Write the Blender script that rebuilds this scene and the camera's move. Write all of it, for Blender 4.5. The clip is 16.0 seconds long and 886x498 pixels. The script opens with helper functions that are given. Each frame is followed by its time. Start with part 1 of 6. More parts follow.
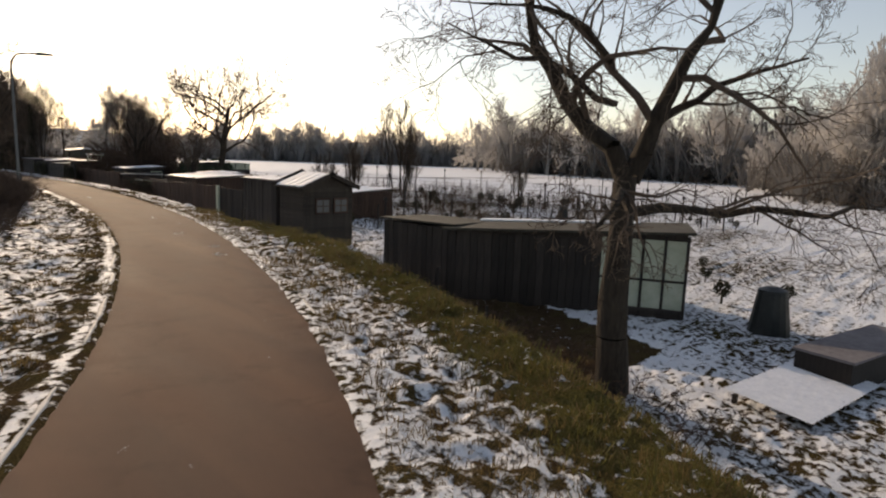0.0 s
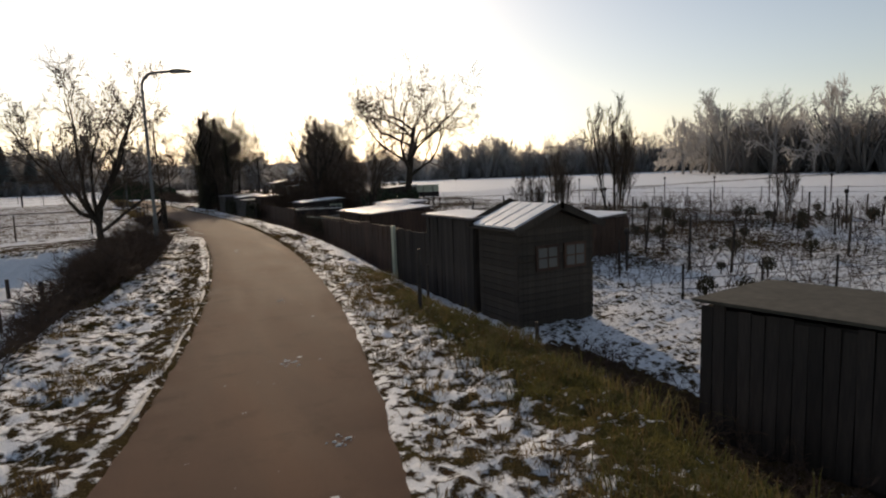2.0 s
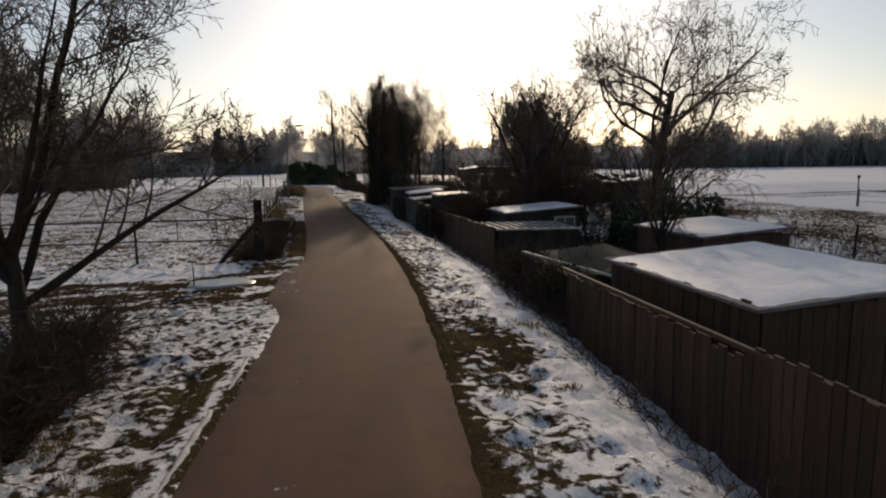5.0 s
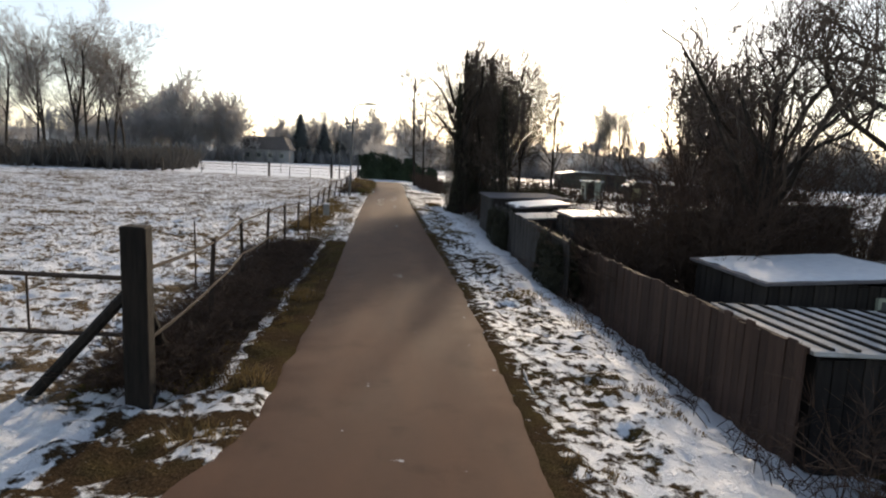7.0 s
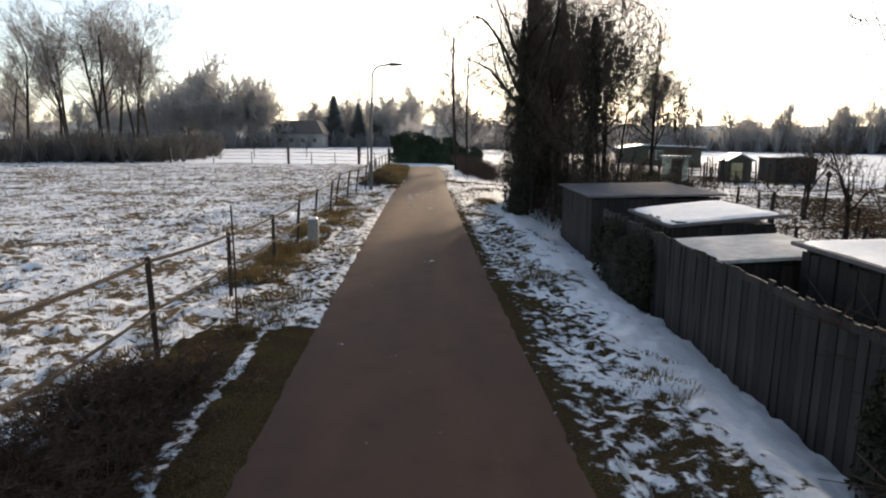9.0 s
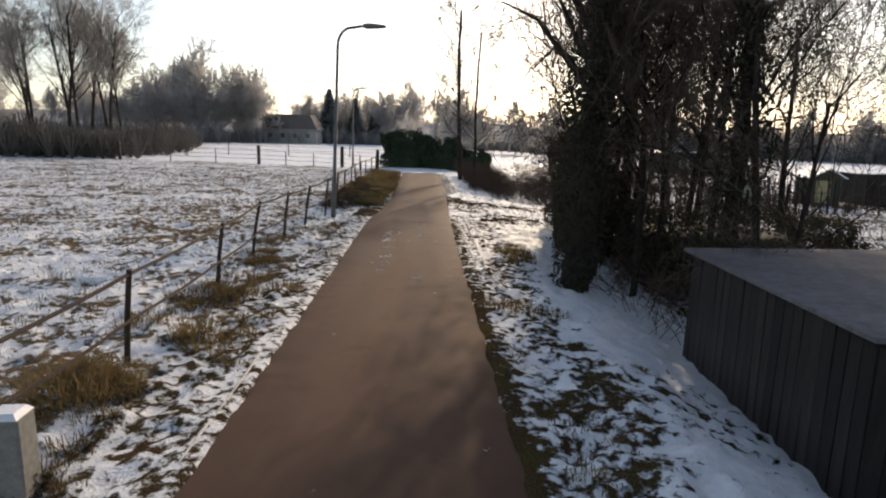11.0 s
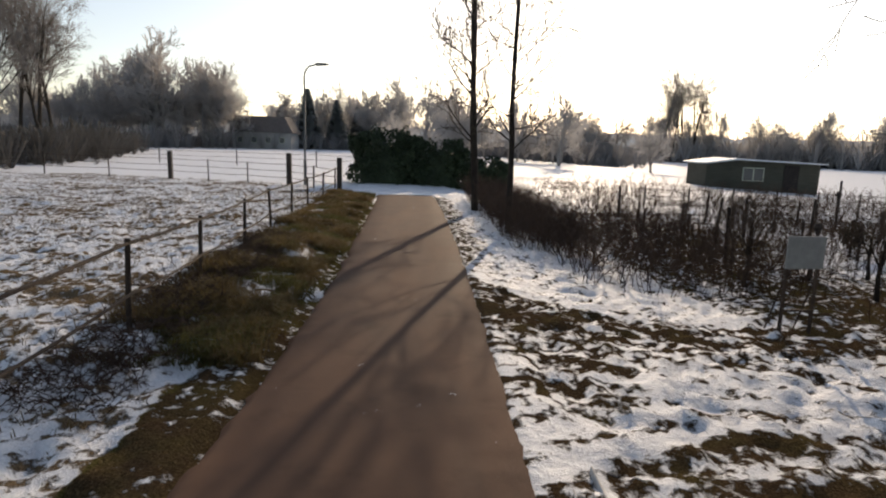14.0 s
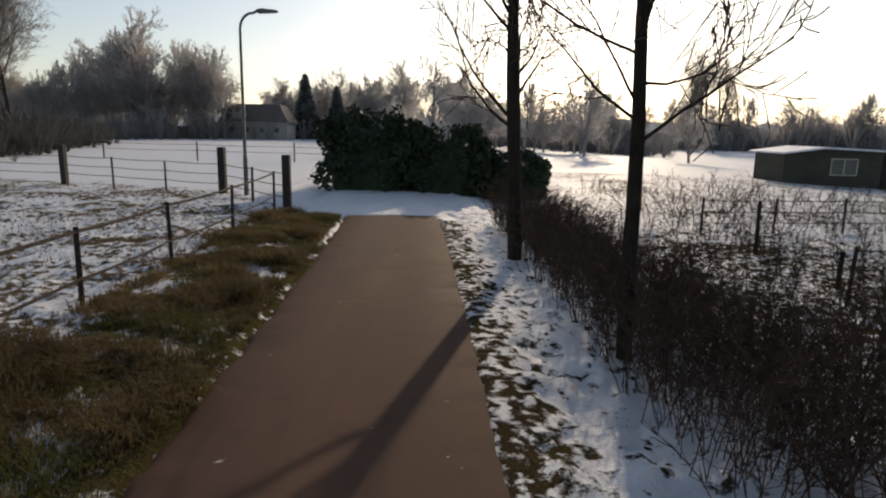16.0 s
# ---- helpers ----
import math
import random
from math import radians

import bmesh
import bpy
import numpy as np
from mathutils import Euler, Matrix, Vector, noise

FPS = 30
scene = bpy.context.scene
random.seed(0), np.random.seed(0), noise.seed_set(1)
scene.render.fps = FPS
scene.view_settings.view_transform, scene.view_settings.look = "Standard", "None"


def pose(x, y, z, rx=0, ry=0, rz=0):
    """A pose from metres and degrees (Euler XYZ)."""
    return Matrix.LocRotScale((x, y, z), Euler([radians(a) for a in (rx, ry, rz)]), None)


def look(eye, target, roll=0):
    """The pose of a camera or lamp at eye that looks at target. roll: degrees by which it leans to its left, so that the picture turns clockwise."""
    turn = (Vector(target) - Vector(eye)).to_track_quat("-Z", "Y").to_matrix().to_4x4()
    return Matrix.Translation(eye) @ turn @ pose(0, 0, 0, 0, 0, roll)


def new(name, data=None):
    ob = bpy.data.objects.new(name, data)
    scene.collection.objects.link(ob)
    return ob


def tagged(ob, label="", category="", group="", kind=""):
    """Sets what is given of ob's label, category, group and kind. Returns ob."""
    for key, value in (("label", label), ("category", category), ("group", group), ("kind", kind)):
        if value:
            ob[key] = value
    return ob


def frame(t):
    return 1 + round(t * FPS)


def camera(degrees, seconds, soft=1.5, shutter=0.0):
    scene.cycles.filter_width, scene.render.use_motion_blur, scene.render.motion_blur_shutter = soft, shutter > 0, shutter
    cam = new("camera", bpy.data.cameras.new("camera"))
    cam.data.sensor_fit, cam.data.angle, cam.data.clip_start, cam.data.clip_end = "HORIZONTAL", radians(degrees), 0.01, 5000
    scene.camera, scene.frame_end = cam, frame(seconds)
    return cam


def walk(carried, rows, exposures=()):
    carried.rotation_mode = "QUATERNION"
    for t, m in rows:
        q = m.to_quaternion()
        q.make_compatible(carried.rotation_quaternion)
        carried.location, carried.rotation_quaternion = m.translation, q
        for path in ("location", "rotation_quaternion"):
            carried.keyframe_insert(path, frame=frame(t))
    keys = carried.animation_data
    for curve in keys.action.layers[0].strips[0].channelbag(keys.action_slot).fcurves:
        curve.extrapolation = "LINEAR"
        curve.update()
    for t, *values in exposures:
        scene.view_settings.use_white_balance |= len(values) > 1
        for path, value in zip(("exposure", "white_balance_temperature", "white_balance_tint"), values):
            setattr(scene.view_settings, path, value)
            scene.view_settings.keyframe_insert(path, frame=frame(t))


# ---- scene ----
cam = camera(72.5, 16.0, soft=2.1)
PATH = [
    (0, (-8.798, -59.898, 2.208), (-7.381, -58.518, 1.91), 2.0),
    (0.5, (-7.457, -58.163, 2.388), (-6.145, -56.693, 2.044), 1.3),
    (1, (-6.13, -55.998, 2.316), (-4.976, -54.401, 1.972), -1.0),
    (1.5, (-5.028, -53.832, 2.346), (-3.993, -52.148, 2.04), -1.9),
    (2, (-4.138, -51.506, 2.359), (-3.208, -49.754, 2.101), -2.3),
    (2.5, (-3.409, -48.989, 2.426), (-2.627, -47.166, 2.17), -2.6),
    (3, (-2.736, -46.53, 2.525), (-2.075, -44.658, 2.287), -1.7),
    (3.5, (-2.166, -44.028, 2.515), (-1.579, -42.128, 2.305), -1.5),
    (3.7, (-1.962, -43.055, 2.557), (-1.398, -41.149, 2.33), -1.5),
    (5.8, (0.188, -30.267, 2.402), (0.43, -28.303, 2.113), 0.2),
    (6, (0.143, -29.218, 2.36), (0.361, -27.251, 2.068), 0.8),
    (6.5, (0.148, -26.301, 2.31), (0.316, -24.332, 2.001), 2.4),
    (7, (0.238, -23.905, 2.319), (0.357, -21.93, 2.031), 2.6),
    (7.5, (0.38, -21.727, 2.348), (0.451, -19.753, 2.037), 2.3),
    (8, (0.362, -18.998, 2.296), (0.409, -17.018, 2.017), 0.7),
    (8.5, (0.33, -16.586, 2.295), (0.336, -14.608, 1.999), -0.2),
    (9, (0.178, -14.167, 2.281), (0.159, -12.2, 1.922), 0.3),
    (9.5, (0.119, -11.836, 2.28), (0.095, -9.872, 1.905), 1.4),
    (9.7, (0.201, -10.989, 2.322), (0.181, -9.016, 1.993), 1.5),
    (12, (-0.046, 1.025, 2.446), (-0.053, 2.981, 2.03), 2.2),
    (12.5, (-0.065, 3.703, 2.431), (-0.067, 5.655, 1.992), 2.8),
    (13, (-0.14, 6.287, 2.386), (-0.139, 8.234, 1.928), 2.1),
    (13.5, (-0.303, 8.803, 2.43), (-0.292, 10.743, 1.946), 1.8),
    (14, (-0.596, 10.824, 2.222), (-0.573, 12.794, 1.877), 1.8),
    (14.5, (-0.527, 13.257, 2.324), (-0.501, 15.228, 1.99), 1.6),
    (15, (-0.548, 15.998, 2.201), (-0.53, 17.967, 1.847), 1.5),
    (15.5, (-0.509, 18.582, 2.208), (-0.511, 20.548, 1.84), 1.4),
    (16, (-0.561, 20.977, 2.164), (-0.566, 22.94, 1.783), 1.3),
]
EXPOSURES = [(0, -0.1, 7150, 15), (1, -0.3, 6950, 14), (3, -0.85, 6600, 12), (3.7, -1.0, 6550, 12), (5.8, -0.5, 6700, 14), (6.4, -0.2, 6650, 13), (7, 0.15, 6500, 11), (8.5, 0.1, 6400, 10), (9.5, 0.6, 6450, 11),
             (10.5, 0.3, 6550, 12), (12, -0.0, 6650, 13), (14, -0.1, 6650, 13), (15, -0.42, 6550, 12), (16, -0.52, 6500, 12)]
walk(cam, [(t, look(e, g, r)) for t, e, g, r in PATH], EXPOSURES)

# ---- world, sun ----
SUN_AZ, SUN_EL = 13.5, 19.0          # degrees right of +y, degrees up
world = bpy.data.worlds.new("winter_sky")
scene.world = world
world.use_nodes = True
wn = world.node_tree
sky = wn.nodes.new("ShaderNodeTexSky")
sky.sky_type, sky.sun_disc = "NISHITA", False
sky.sun_elevation, sky.sun_rotation = radians(SUN_EL), radians(SUN_AZ)
sky.air_density, sky.dust_density, sky.ozone_density = 1.0, 0.8, 1.0
wn.nodes["Background"].inputs[1].default_value = 0.15
milky = wn.nodes.new("ShaderNodeHueSaturation")      # thin winter haze bleaches the sky
milky.inputs["Saturation"].default_value = 0.75
wn.links.new(sky.outputs[0], milky.inputs["Color"])
wn.links.new(milky.outputs[0], wn.nodes["Background"].inputs[0])
sun_data = bpy.data.lights.new("sun", "SUN")
sun_data.energy, sun_data.angle, sun_data.color = 3.4, radians(0.6), (1.0, 0.795, 0.555)
sun = new("sun", sun_data)
sun.matrix_world = look((30, 80, 60), (30 - math.sin(radians(SUN_AZ)) * 50, 80 - math.cos(radians(SUN_AZ)) * 50,
                                       60 - math.tan(radians(SUN_EL)) * 50))


# ---- materials ----
def nodes_of(name):
    m = bpy.data.materials.new(name)
    m.use_nodes = True
    nt = m.node_tree
    return m, nt, nt.nodes["Principled BSDF"]


def add(nt, kind, **settings):
    n = nt.nodes.new(kind)
    for key, value in settings.items():
        if key in n.inputs:
            n.inputs[key].default_value = value
    return n


def noise_node(nt, scale, detail=4.0, rough=0.6, coord="Object", stretch=(1, 1, 1)):
    tc = nt.nodes.new("ShaderNodeTexCoord")
    mp = nt.nodes.new("ShaderNodeMapping")
    mp.inputs["Scale"].default_value = stretch
    nz = add(nt, "ShaderNodeTexNoise", Scale=scale, Detail=detail, Roughness=rough)
    nt.links.new(tc.outputs[coord], mp.inputs[0])
    nt.links.new(mp.outputs[0], nz.inputs["Vector"])
    return nz.outputs["Fac"]


def ramp(nt, fac, stops):
    r = nt.nodes.new("ShaderNodeValToRGB")
    while len(r.color_ramp.elements) < len(stops):
        r.color_ramp.elements.new(0.5)
    for e, (pos, col) in zip(r.color_ramp.elements, stops):
        e.position, e.color = pos, (*col, 1)
    nt.links.new(fac, r.inputs[0])
    return r.outputs[0]


def calc(nt, op, a, b, c=None, clamp=False):
    n = nt.nodes.new("ShaderNodeMath")
    n.operation, n.use_clamp = op, clamp
    for i, v in enumerate((a, b, c)):
        if v is None:
            continue
        if isinstance(v, (int, float)):
            n.inputs[i].default_value = v
        else:
            nt.links.new(v, n.inputs[i])
    return n.outputs[0]


def mix(nt, fac, a, b):
    n = nt.nodes.new("ShaderNodeMixRGB")
    for i, v in enumerate((fac, a, b)):
        if isinstance(v, tuple):
            n.inputs[i].default_value = (*v, 1)
        elif isinstance(v, (int, float)):
            n.inputs[i].default_value = v
        else:
            nt.links.new(v, n.inputs[i])
    return n.outputs[0]


def bump(nt, p, height, strength=0.4, distance=0.02):
    b = add(nt, "ShaderNodeBump", Strength=strength, Distance=distance)
    nt.links.new(height, b.inputs["Height"])
    nt.links.new(b.outputs[0], p.inputs["Normal"])


def simple(name, dark, light, scale=6.0, rough=0.7, metal=0.0, stretch=(1, 1, 1), relief=0.3, depth=0.01, coord="Object", vary=0.0, glow=0.0):
    """Two-scale mottled surface: broad stains over fine grain."""
    m, nt, p = nodes_of(name)
    fine = noise_node(nt, scale, 6, 0.65, coord, stretch)
    broad = noise_node(nt, scale * 0.13, 3, 0.5, coord)
    both = calc(nt, "ADD", calc(nt, "MULTIPLY", fine, 0.6), calc(nt, "MULTIPLY", broad, 0.4))
    col = ramp(nt, both, [(0.32, dark), (0.68, light)])
    if vary:
        oi = nt.nodes.new("ShaderNodeObjectInfo")
        f = calc(nt, "MULTIPLY_ADD", oi.outputs["Random"], vary * 2, 1 - vary)
        hs = add(nt, "ShaderNodeHueSaturation")
        nt.links.new(col, hs.inputs["Color"])
        nt.links.new(f, hs.inputs["Value"])
        col = hs.outputs[0]
    nt.links.new(col, p.inputs["Base Color"])
    p.inputs["Roughness"].default_value, p.inputs["Metallic"].default_value = rough, metal
    p.inputs["Specular IOR Level"].default_value = 0.3
    if relief:
        bump(nt, p, fine, relief, depth)
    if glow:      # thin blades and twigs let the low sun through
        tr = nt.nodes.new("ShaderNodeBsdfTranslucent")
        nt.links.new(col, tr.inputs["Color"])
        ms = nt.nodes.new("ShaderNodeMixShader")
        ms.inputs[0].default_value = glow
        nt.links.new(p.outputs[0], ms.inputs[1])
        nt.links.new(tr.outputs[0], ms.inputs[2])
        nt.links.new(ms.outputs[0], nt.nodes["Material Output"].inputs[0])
    return m


def ground_material():
    """Patchy snow over winter grass: the cover and the greenness are given at the points of the sheet."""
    m, nt, p = nodes_of("snowy_ground")
    cover = nt.nodes.new("ShaderNodeAttribute")
    cover.attribute_name = "cover"
    green = nt.nodes.new("ShaderNodeAttribute")
    green.attribute_name = "green"
    clump = noise_node(nt, 7.5, 4, 0.55)
    tuft = noise_node(nt, 1.8, 3, 0.5)
    fine = noise_node(nt, 34.0, 4, 0.7)
    n = calc(nt, "ADD", calc(nt, "MULTIPLY", clump, 0.60), calc(nt, "MULTIPLY", tuft, 0.24))
    n = calc(nt, "ADD", n, calc(nt, "MULTIPLY", fine, 0.16))
    level = calc(nt, "MULTIPLY_ADD", calc(nt, "SUBTRACT", cover.outputs["Fac"], 0.5), 0.40, 0.5)
    snow = calc(nt, "MULTIPLY_ADD", calc(nt, "SUBTRACT", level, n), 18.0, 0.5, clamp=True)
    blades = noise_node(nt, 55.0, 5, 0.75, stretch=(1, 1, 0.4))
    earth = ramp(nt, blades, [(0.3, (0.020, 0.013, 0.008)), (0.5, (0.060, 0.040, 0.023)), (0.72, (0.15, 0.105, 0.06))])
    grass = ramp(nt, blades, [(0.3, (0.028, 0.027, 0.009)), (0.5, (0.080, 0.070, 0.024)), (0.72, (0.18, 0.140, 0.055))])
    gmix = calc(nt, "MULTIPLY_ADD", calc(nt, "SUBTRACT", tuft, 0.5), 2.0, green.outputs["Fac"], clamp=True)
    base = mix(nt, gmix, earth, grass)
    straw = ramp(nt, blades, [(0.3, (0.075, 0.050, 0.032)), (0.5, (0.185, 0.130, 0.085)), (0.72, (0.33, 0.245, 0.165))])
    base = mix(nt, calc(nt, "SUBTRACT", green.outputs["Fac"], 1.0, clamp=True), base, straw)
    white = ramp(nt, noise_node(nt, 9.0, 4, 0.6), [(0.3, (0.78, 0.80, 0.83)), (0.7, (0.90, 0.905, 0.915))])
    nt.links.new(mix(nt, snow, base, white), p.inputs["Base Color"])
    nt.links.new(calc(nt, "MULTIPLY_ADD", snow, -0.33, 0.95), p.inputs["Roughness"])
    nt.links.new(calc(nt, "MULTIPLY", snow, 0.35), p.inputs["Specular IOR Level"])
    h = calc(nt, "ADD", calc(nt, "MULTIPLY", snow, 0.6), calc(nt, "ADD", calc(nt, "MULTIPLY", clump, 0.5), calc(nt, "MULTIPLY", fine, 0.25)))
    bump(nt, p, h, 1.0, 0.09)
    return m


def asphalt_material():
    m, nt, p = nodes_of("red_asphalt")
    grit = noise_node(nt, 160.0, 3, 0.8)
    patch = noise_node(nt, 0.8, 5, 0.6, stretch=(1.6, 0.5, 1))
    col = ramp(nt, patch, [(0.3, (0.070, 0.0345, 0.021)), (0.7, (0.118, 0.060, 0.036))])
    col = mix(nt, calc(nt, "MULTIPLY", grit, 0.35), col, (0.18, 0.133, 0.105))
    worn = noise_node(nt, 0.35, 3, 0.5, stretch=(3.0, 0.35, 1))
    col = mix(nt, calc(nt, "MULTIPLY_ADD", calc(nt, "SUBTRACT", worn, 0.52), 3.0, 0.0, clamp=True), col, (0.160, 0.088, 0.053))
    damp = noise_node(nt, 1.7, 6, 0.65)
    col = mix(nt, calc(nt, "MULTIPLY_ADD", calc(nt, "SUBTRACT", damp, 0.54), 2.6, 0.0, clamp=True), col, (0.050, 0.030, 0.021))
    frost = calc(nt, "MULTIPLY_ADD", calc(nt, "SUBTRACT", noise_node(nt, 3.3, 6, 0.7), 0.675), 22.0, 0.0, clamp=True)
    col = mix(nt, calc(nt, "MULTIPLY", frost, 0.75), col, (0.72, 0.72, 0.74))
    nt.links.new(col, p.inputs["Base Color"])
    rr = calc(nt, "MULTIPLY_ADD", patch, 0.2, 0.74)
    nt.links.new(rr, p.inputs["Roughness"])
    p.inputs["Specular IOR Level"].default_value = 0.14
    bump(nt, p, grit, 0.6, 0.006)
    return m


def snow_material():
    m, nt, p = nodes_of("snow")
    lump = noise_node(nt, 7.0, 5, 0.6)
    nt.links.new(ramp(nt, lump, [(0.3, (0.74, 0.76, 0.80)), (0.7, (0.88, 0.89, 0.91))]), p.inputs["Base Color"])
    p.inputs["Roughness"].default_value = 0.55
    bump(nt, p, lump, 0.6, 0.03)
    return m


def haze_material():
    """Distant winter woods; the bright haze of a low sun is painted as pale glow."""
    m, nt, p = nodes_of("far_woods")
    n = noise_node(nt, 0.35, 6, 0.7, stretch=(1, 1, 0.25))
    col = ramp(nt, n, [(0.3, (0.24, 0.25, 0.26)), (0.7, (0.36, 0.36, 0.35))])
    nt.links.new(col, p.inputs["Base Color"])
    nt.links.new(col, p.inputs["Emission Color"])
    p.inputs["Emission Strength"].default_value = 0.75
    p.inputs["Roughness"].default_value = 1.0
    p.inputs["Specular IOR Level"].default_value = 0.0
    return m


M_GROUND, M_ROAD, M_SNOW, M_HAZE = ground_material(), asphalt_material(), snow_material(), haze_material()
M_BARK = simple("bark", (0.013, 0.010, 0.008), (0.058, 0.046, 0.034), 16, 0.95, stretch=(1, 1, 0.22), relief=1.0, depth=0.05)
M_TWIG = simple("twig", (0.075, 0.055, 0.042), (0.17, 0.13, 0.10), 9, 0.85, relief=0, glow=0.3)
# Far woods haze put into the pale colour and translucency of these three.
M_FARTWIG = simple("haze_pale_far_twig", (0.42, 0.40, 0.385), (0.56, 0.54, 0.52), 0.5, 1.0, relief=0, glow=0.6)
M_FARBRUSH = simple("haze_pale_far_brush", (0.20, 0.19, 0.185), (0.29, 0.28, 0.27), 0.4, 1.0, relief=0, glow=0.3)
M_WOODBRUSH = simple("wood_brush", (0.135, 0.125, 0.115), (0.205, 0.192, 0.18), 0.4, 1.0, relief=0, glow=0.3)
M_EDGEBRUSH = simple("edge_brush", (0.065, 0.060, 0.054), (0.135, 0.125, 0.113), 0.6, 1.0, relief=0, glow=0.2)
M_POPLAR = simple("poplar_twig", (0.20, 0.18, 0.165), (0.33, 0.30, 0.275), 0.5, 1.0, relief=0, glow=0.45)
M_DARKWOOD = simple("dark_wood_twig", (0.065, 0.048, 0.040), (0.14, 0.108, 0.09), 0.5, 1.0, relief=0, glow=0.3)
# Lightened and made more translucent: glare of the low-sun haze is painted in.
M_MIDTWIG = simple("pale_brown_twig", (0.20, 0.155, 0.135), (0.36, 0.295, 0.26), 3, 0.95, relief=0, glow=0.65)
M_TAR = simple("tarred_wood", (0.012, 0.010, 0.009), (0.048, 0.038, 0.032), 5, 0.7, stretch=(4, 4, 0.4), relief=0.4, vary=0.4)
M_OLDPOST = simple("old_dark_timber", (0.008, 0.007, 0.006), (0.034, 0.027, 0.021), 7, 0.9, stretch=(4, 4, 0.4), relief=0.6, depth=0.02)
M_BROWN = simple("brown_wood", (0.036, 0.020, 0.014), (0.092, 0.053, 0.036), 5, 0.75, stretch=(4, 4, 0.4), relief=0.4, vary=0.3)
M_GREYWOOD = simple("grey_weathered_wood", (0.022, 0.018, 0.014), (0.072, 0.058, 0.046), 6, 0.85, stretch=(4, 4, 0.35), relief=0.4, vary=0.25)
M_PALE = simple("pale_sheet", (0.30, 0.33, 0.24), (0.52, 0.53, 0.42), 2.5, 0.5, relief=0.1)
M_STEEL = simple("galvanised_steel", (0.10, 0.10, 0.095), (0.19, 0.185, 0.175), 12, 0.65, 0.25, relief=0.1, depth=0.002)
M_RUST = simple("rusty_steel", (0.022, 0.016, 0.012), (0.085, 0.058, 0.042), 25, 0.85, 0.0, relief=0.3, depth=0.003)
M_CONC = simple("concrete", (0.17, 0.165, 0.15), (0.34, 0.33, 0.30), 18, 0.9, relief=0.4, depth=0.005)
M_DIRTYSNOW = simple("dirty_snow", (0.34, 0.32, 0.29), (0.74, 0.73, 0.71), 5, 0.7, relief=0.6, depth=0.02)
M_ICE = simple("grey_ice", (0.20, 0.215, 0.225), (0.38, 0.40, 0.41), 4, 0.35, relief=0.25, depth=0.01)
M_LEAF = simple("evergreen_leaf", (0.012, 0.022, 0.010), (0.045, 0.065, 0.028), 3, 0.6, relief=0)
M_IVY = simple("ivy_leaf", (0.018, 0.019, 0.011), (0.066, 0.060, 0.036), 3, 0.7, relief=0, glow=0.25)
M_STRAW = simple("dead_grass", (0.038, 0.027, 0.011), (0.28, 0.195, 0.078), 2.2, 0.8, relief=0, glow=0.38)
M_GREENGRASS = simple("winter_grass", (0.045, 0.050, 0.012), (0.17, 0.150, 0.045), 2.2, 0.8, relief=0, glow=0.42)
M_BRAMBLE = simple("bramble", (0.05, 0.032, 0.024), (0.13, 0.085, 0.06), 6, 0.85, relief=0, glow=0.25)
M_PLASTIC = simple("black_plastic", (0.010, 0.011, 0.010), (0.03, 0.032, 0.03), 4, 0.45, relief=0.05)
M_BOARD = simple("grey_board", (0.20, 0.21, 0.21), (0.34, 0.35, 0.34), 8, 0.6, relief=0.1)
M_FELT = simple("roofing_felt", (0.10, 0.09, 0.095), (0.21, 0.195, 0.20), 9, 0.9, relief=0.3)
M_DARKFELT = simple("old_tarred_felt", (0.030, 0.028, 0.022), (0.085, 0.078, 0.062), 7, 0.9, relief=0.4)
M_TILE = simple("dark_roof_tile", (0.10, 0.09, 0.085), (0.17, 0.15, 0.145), 2, 0.9, relief=0)
M_WALL = simple("pale_render", (0.26, 0.25, 0.24), (0.36, 0.35, 0.33), 2, 0.9, relief=0)
M_YELLOW = simple("ochre_board", (0.34, 0.29, 0.14), (0.52, 0.46, 0.26), 3, 0.7, relief=0.1)
glass_m, glass_nt, glass_p = nodes_of("window_glass")
glass_p.inputs["Base Color"].default_value = (0.10, 0.105, 0.10, 1)
glass_p.inputs["Roughness"].default_value, glass_p.inputs["Metallic"].default_value = 0.12, 0.0
M_GLASS = glass_m


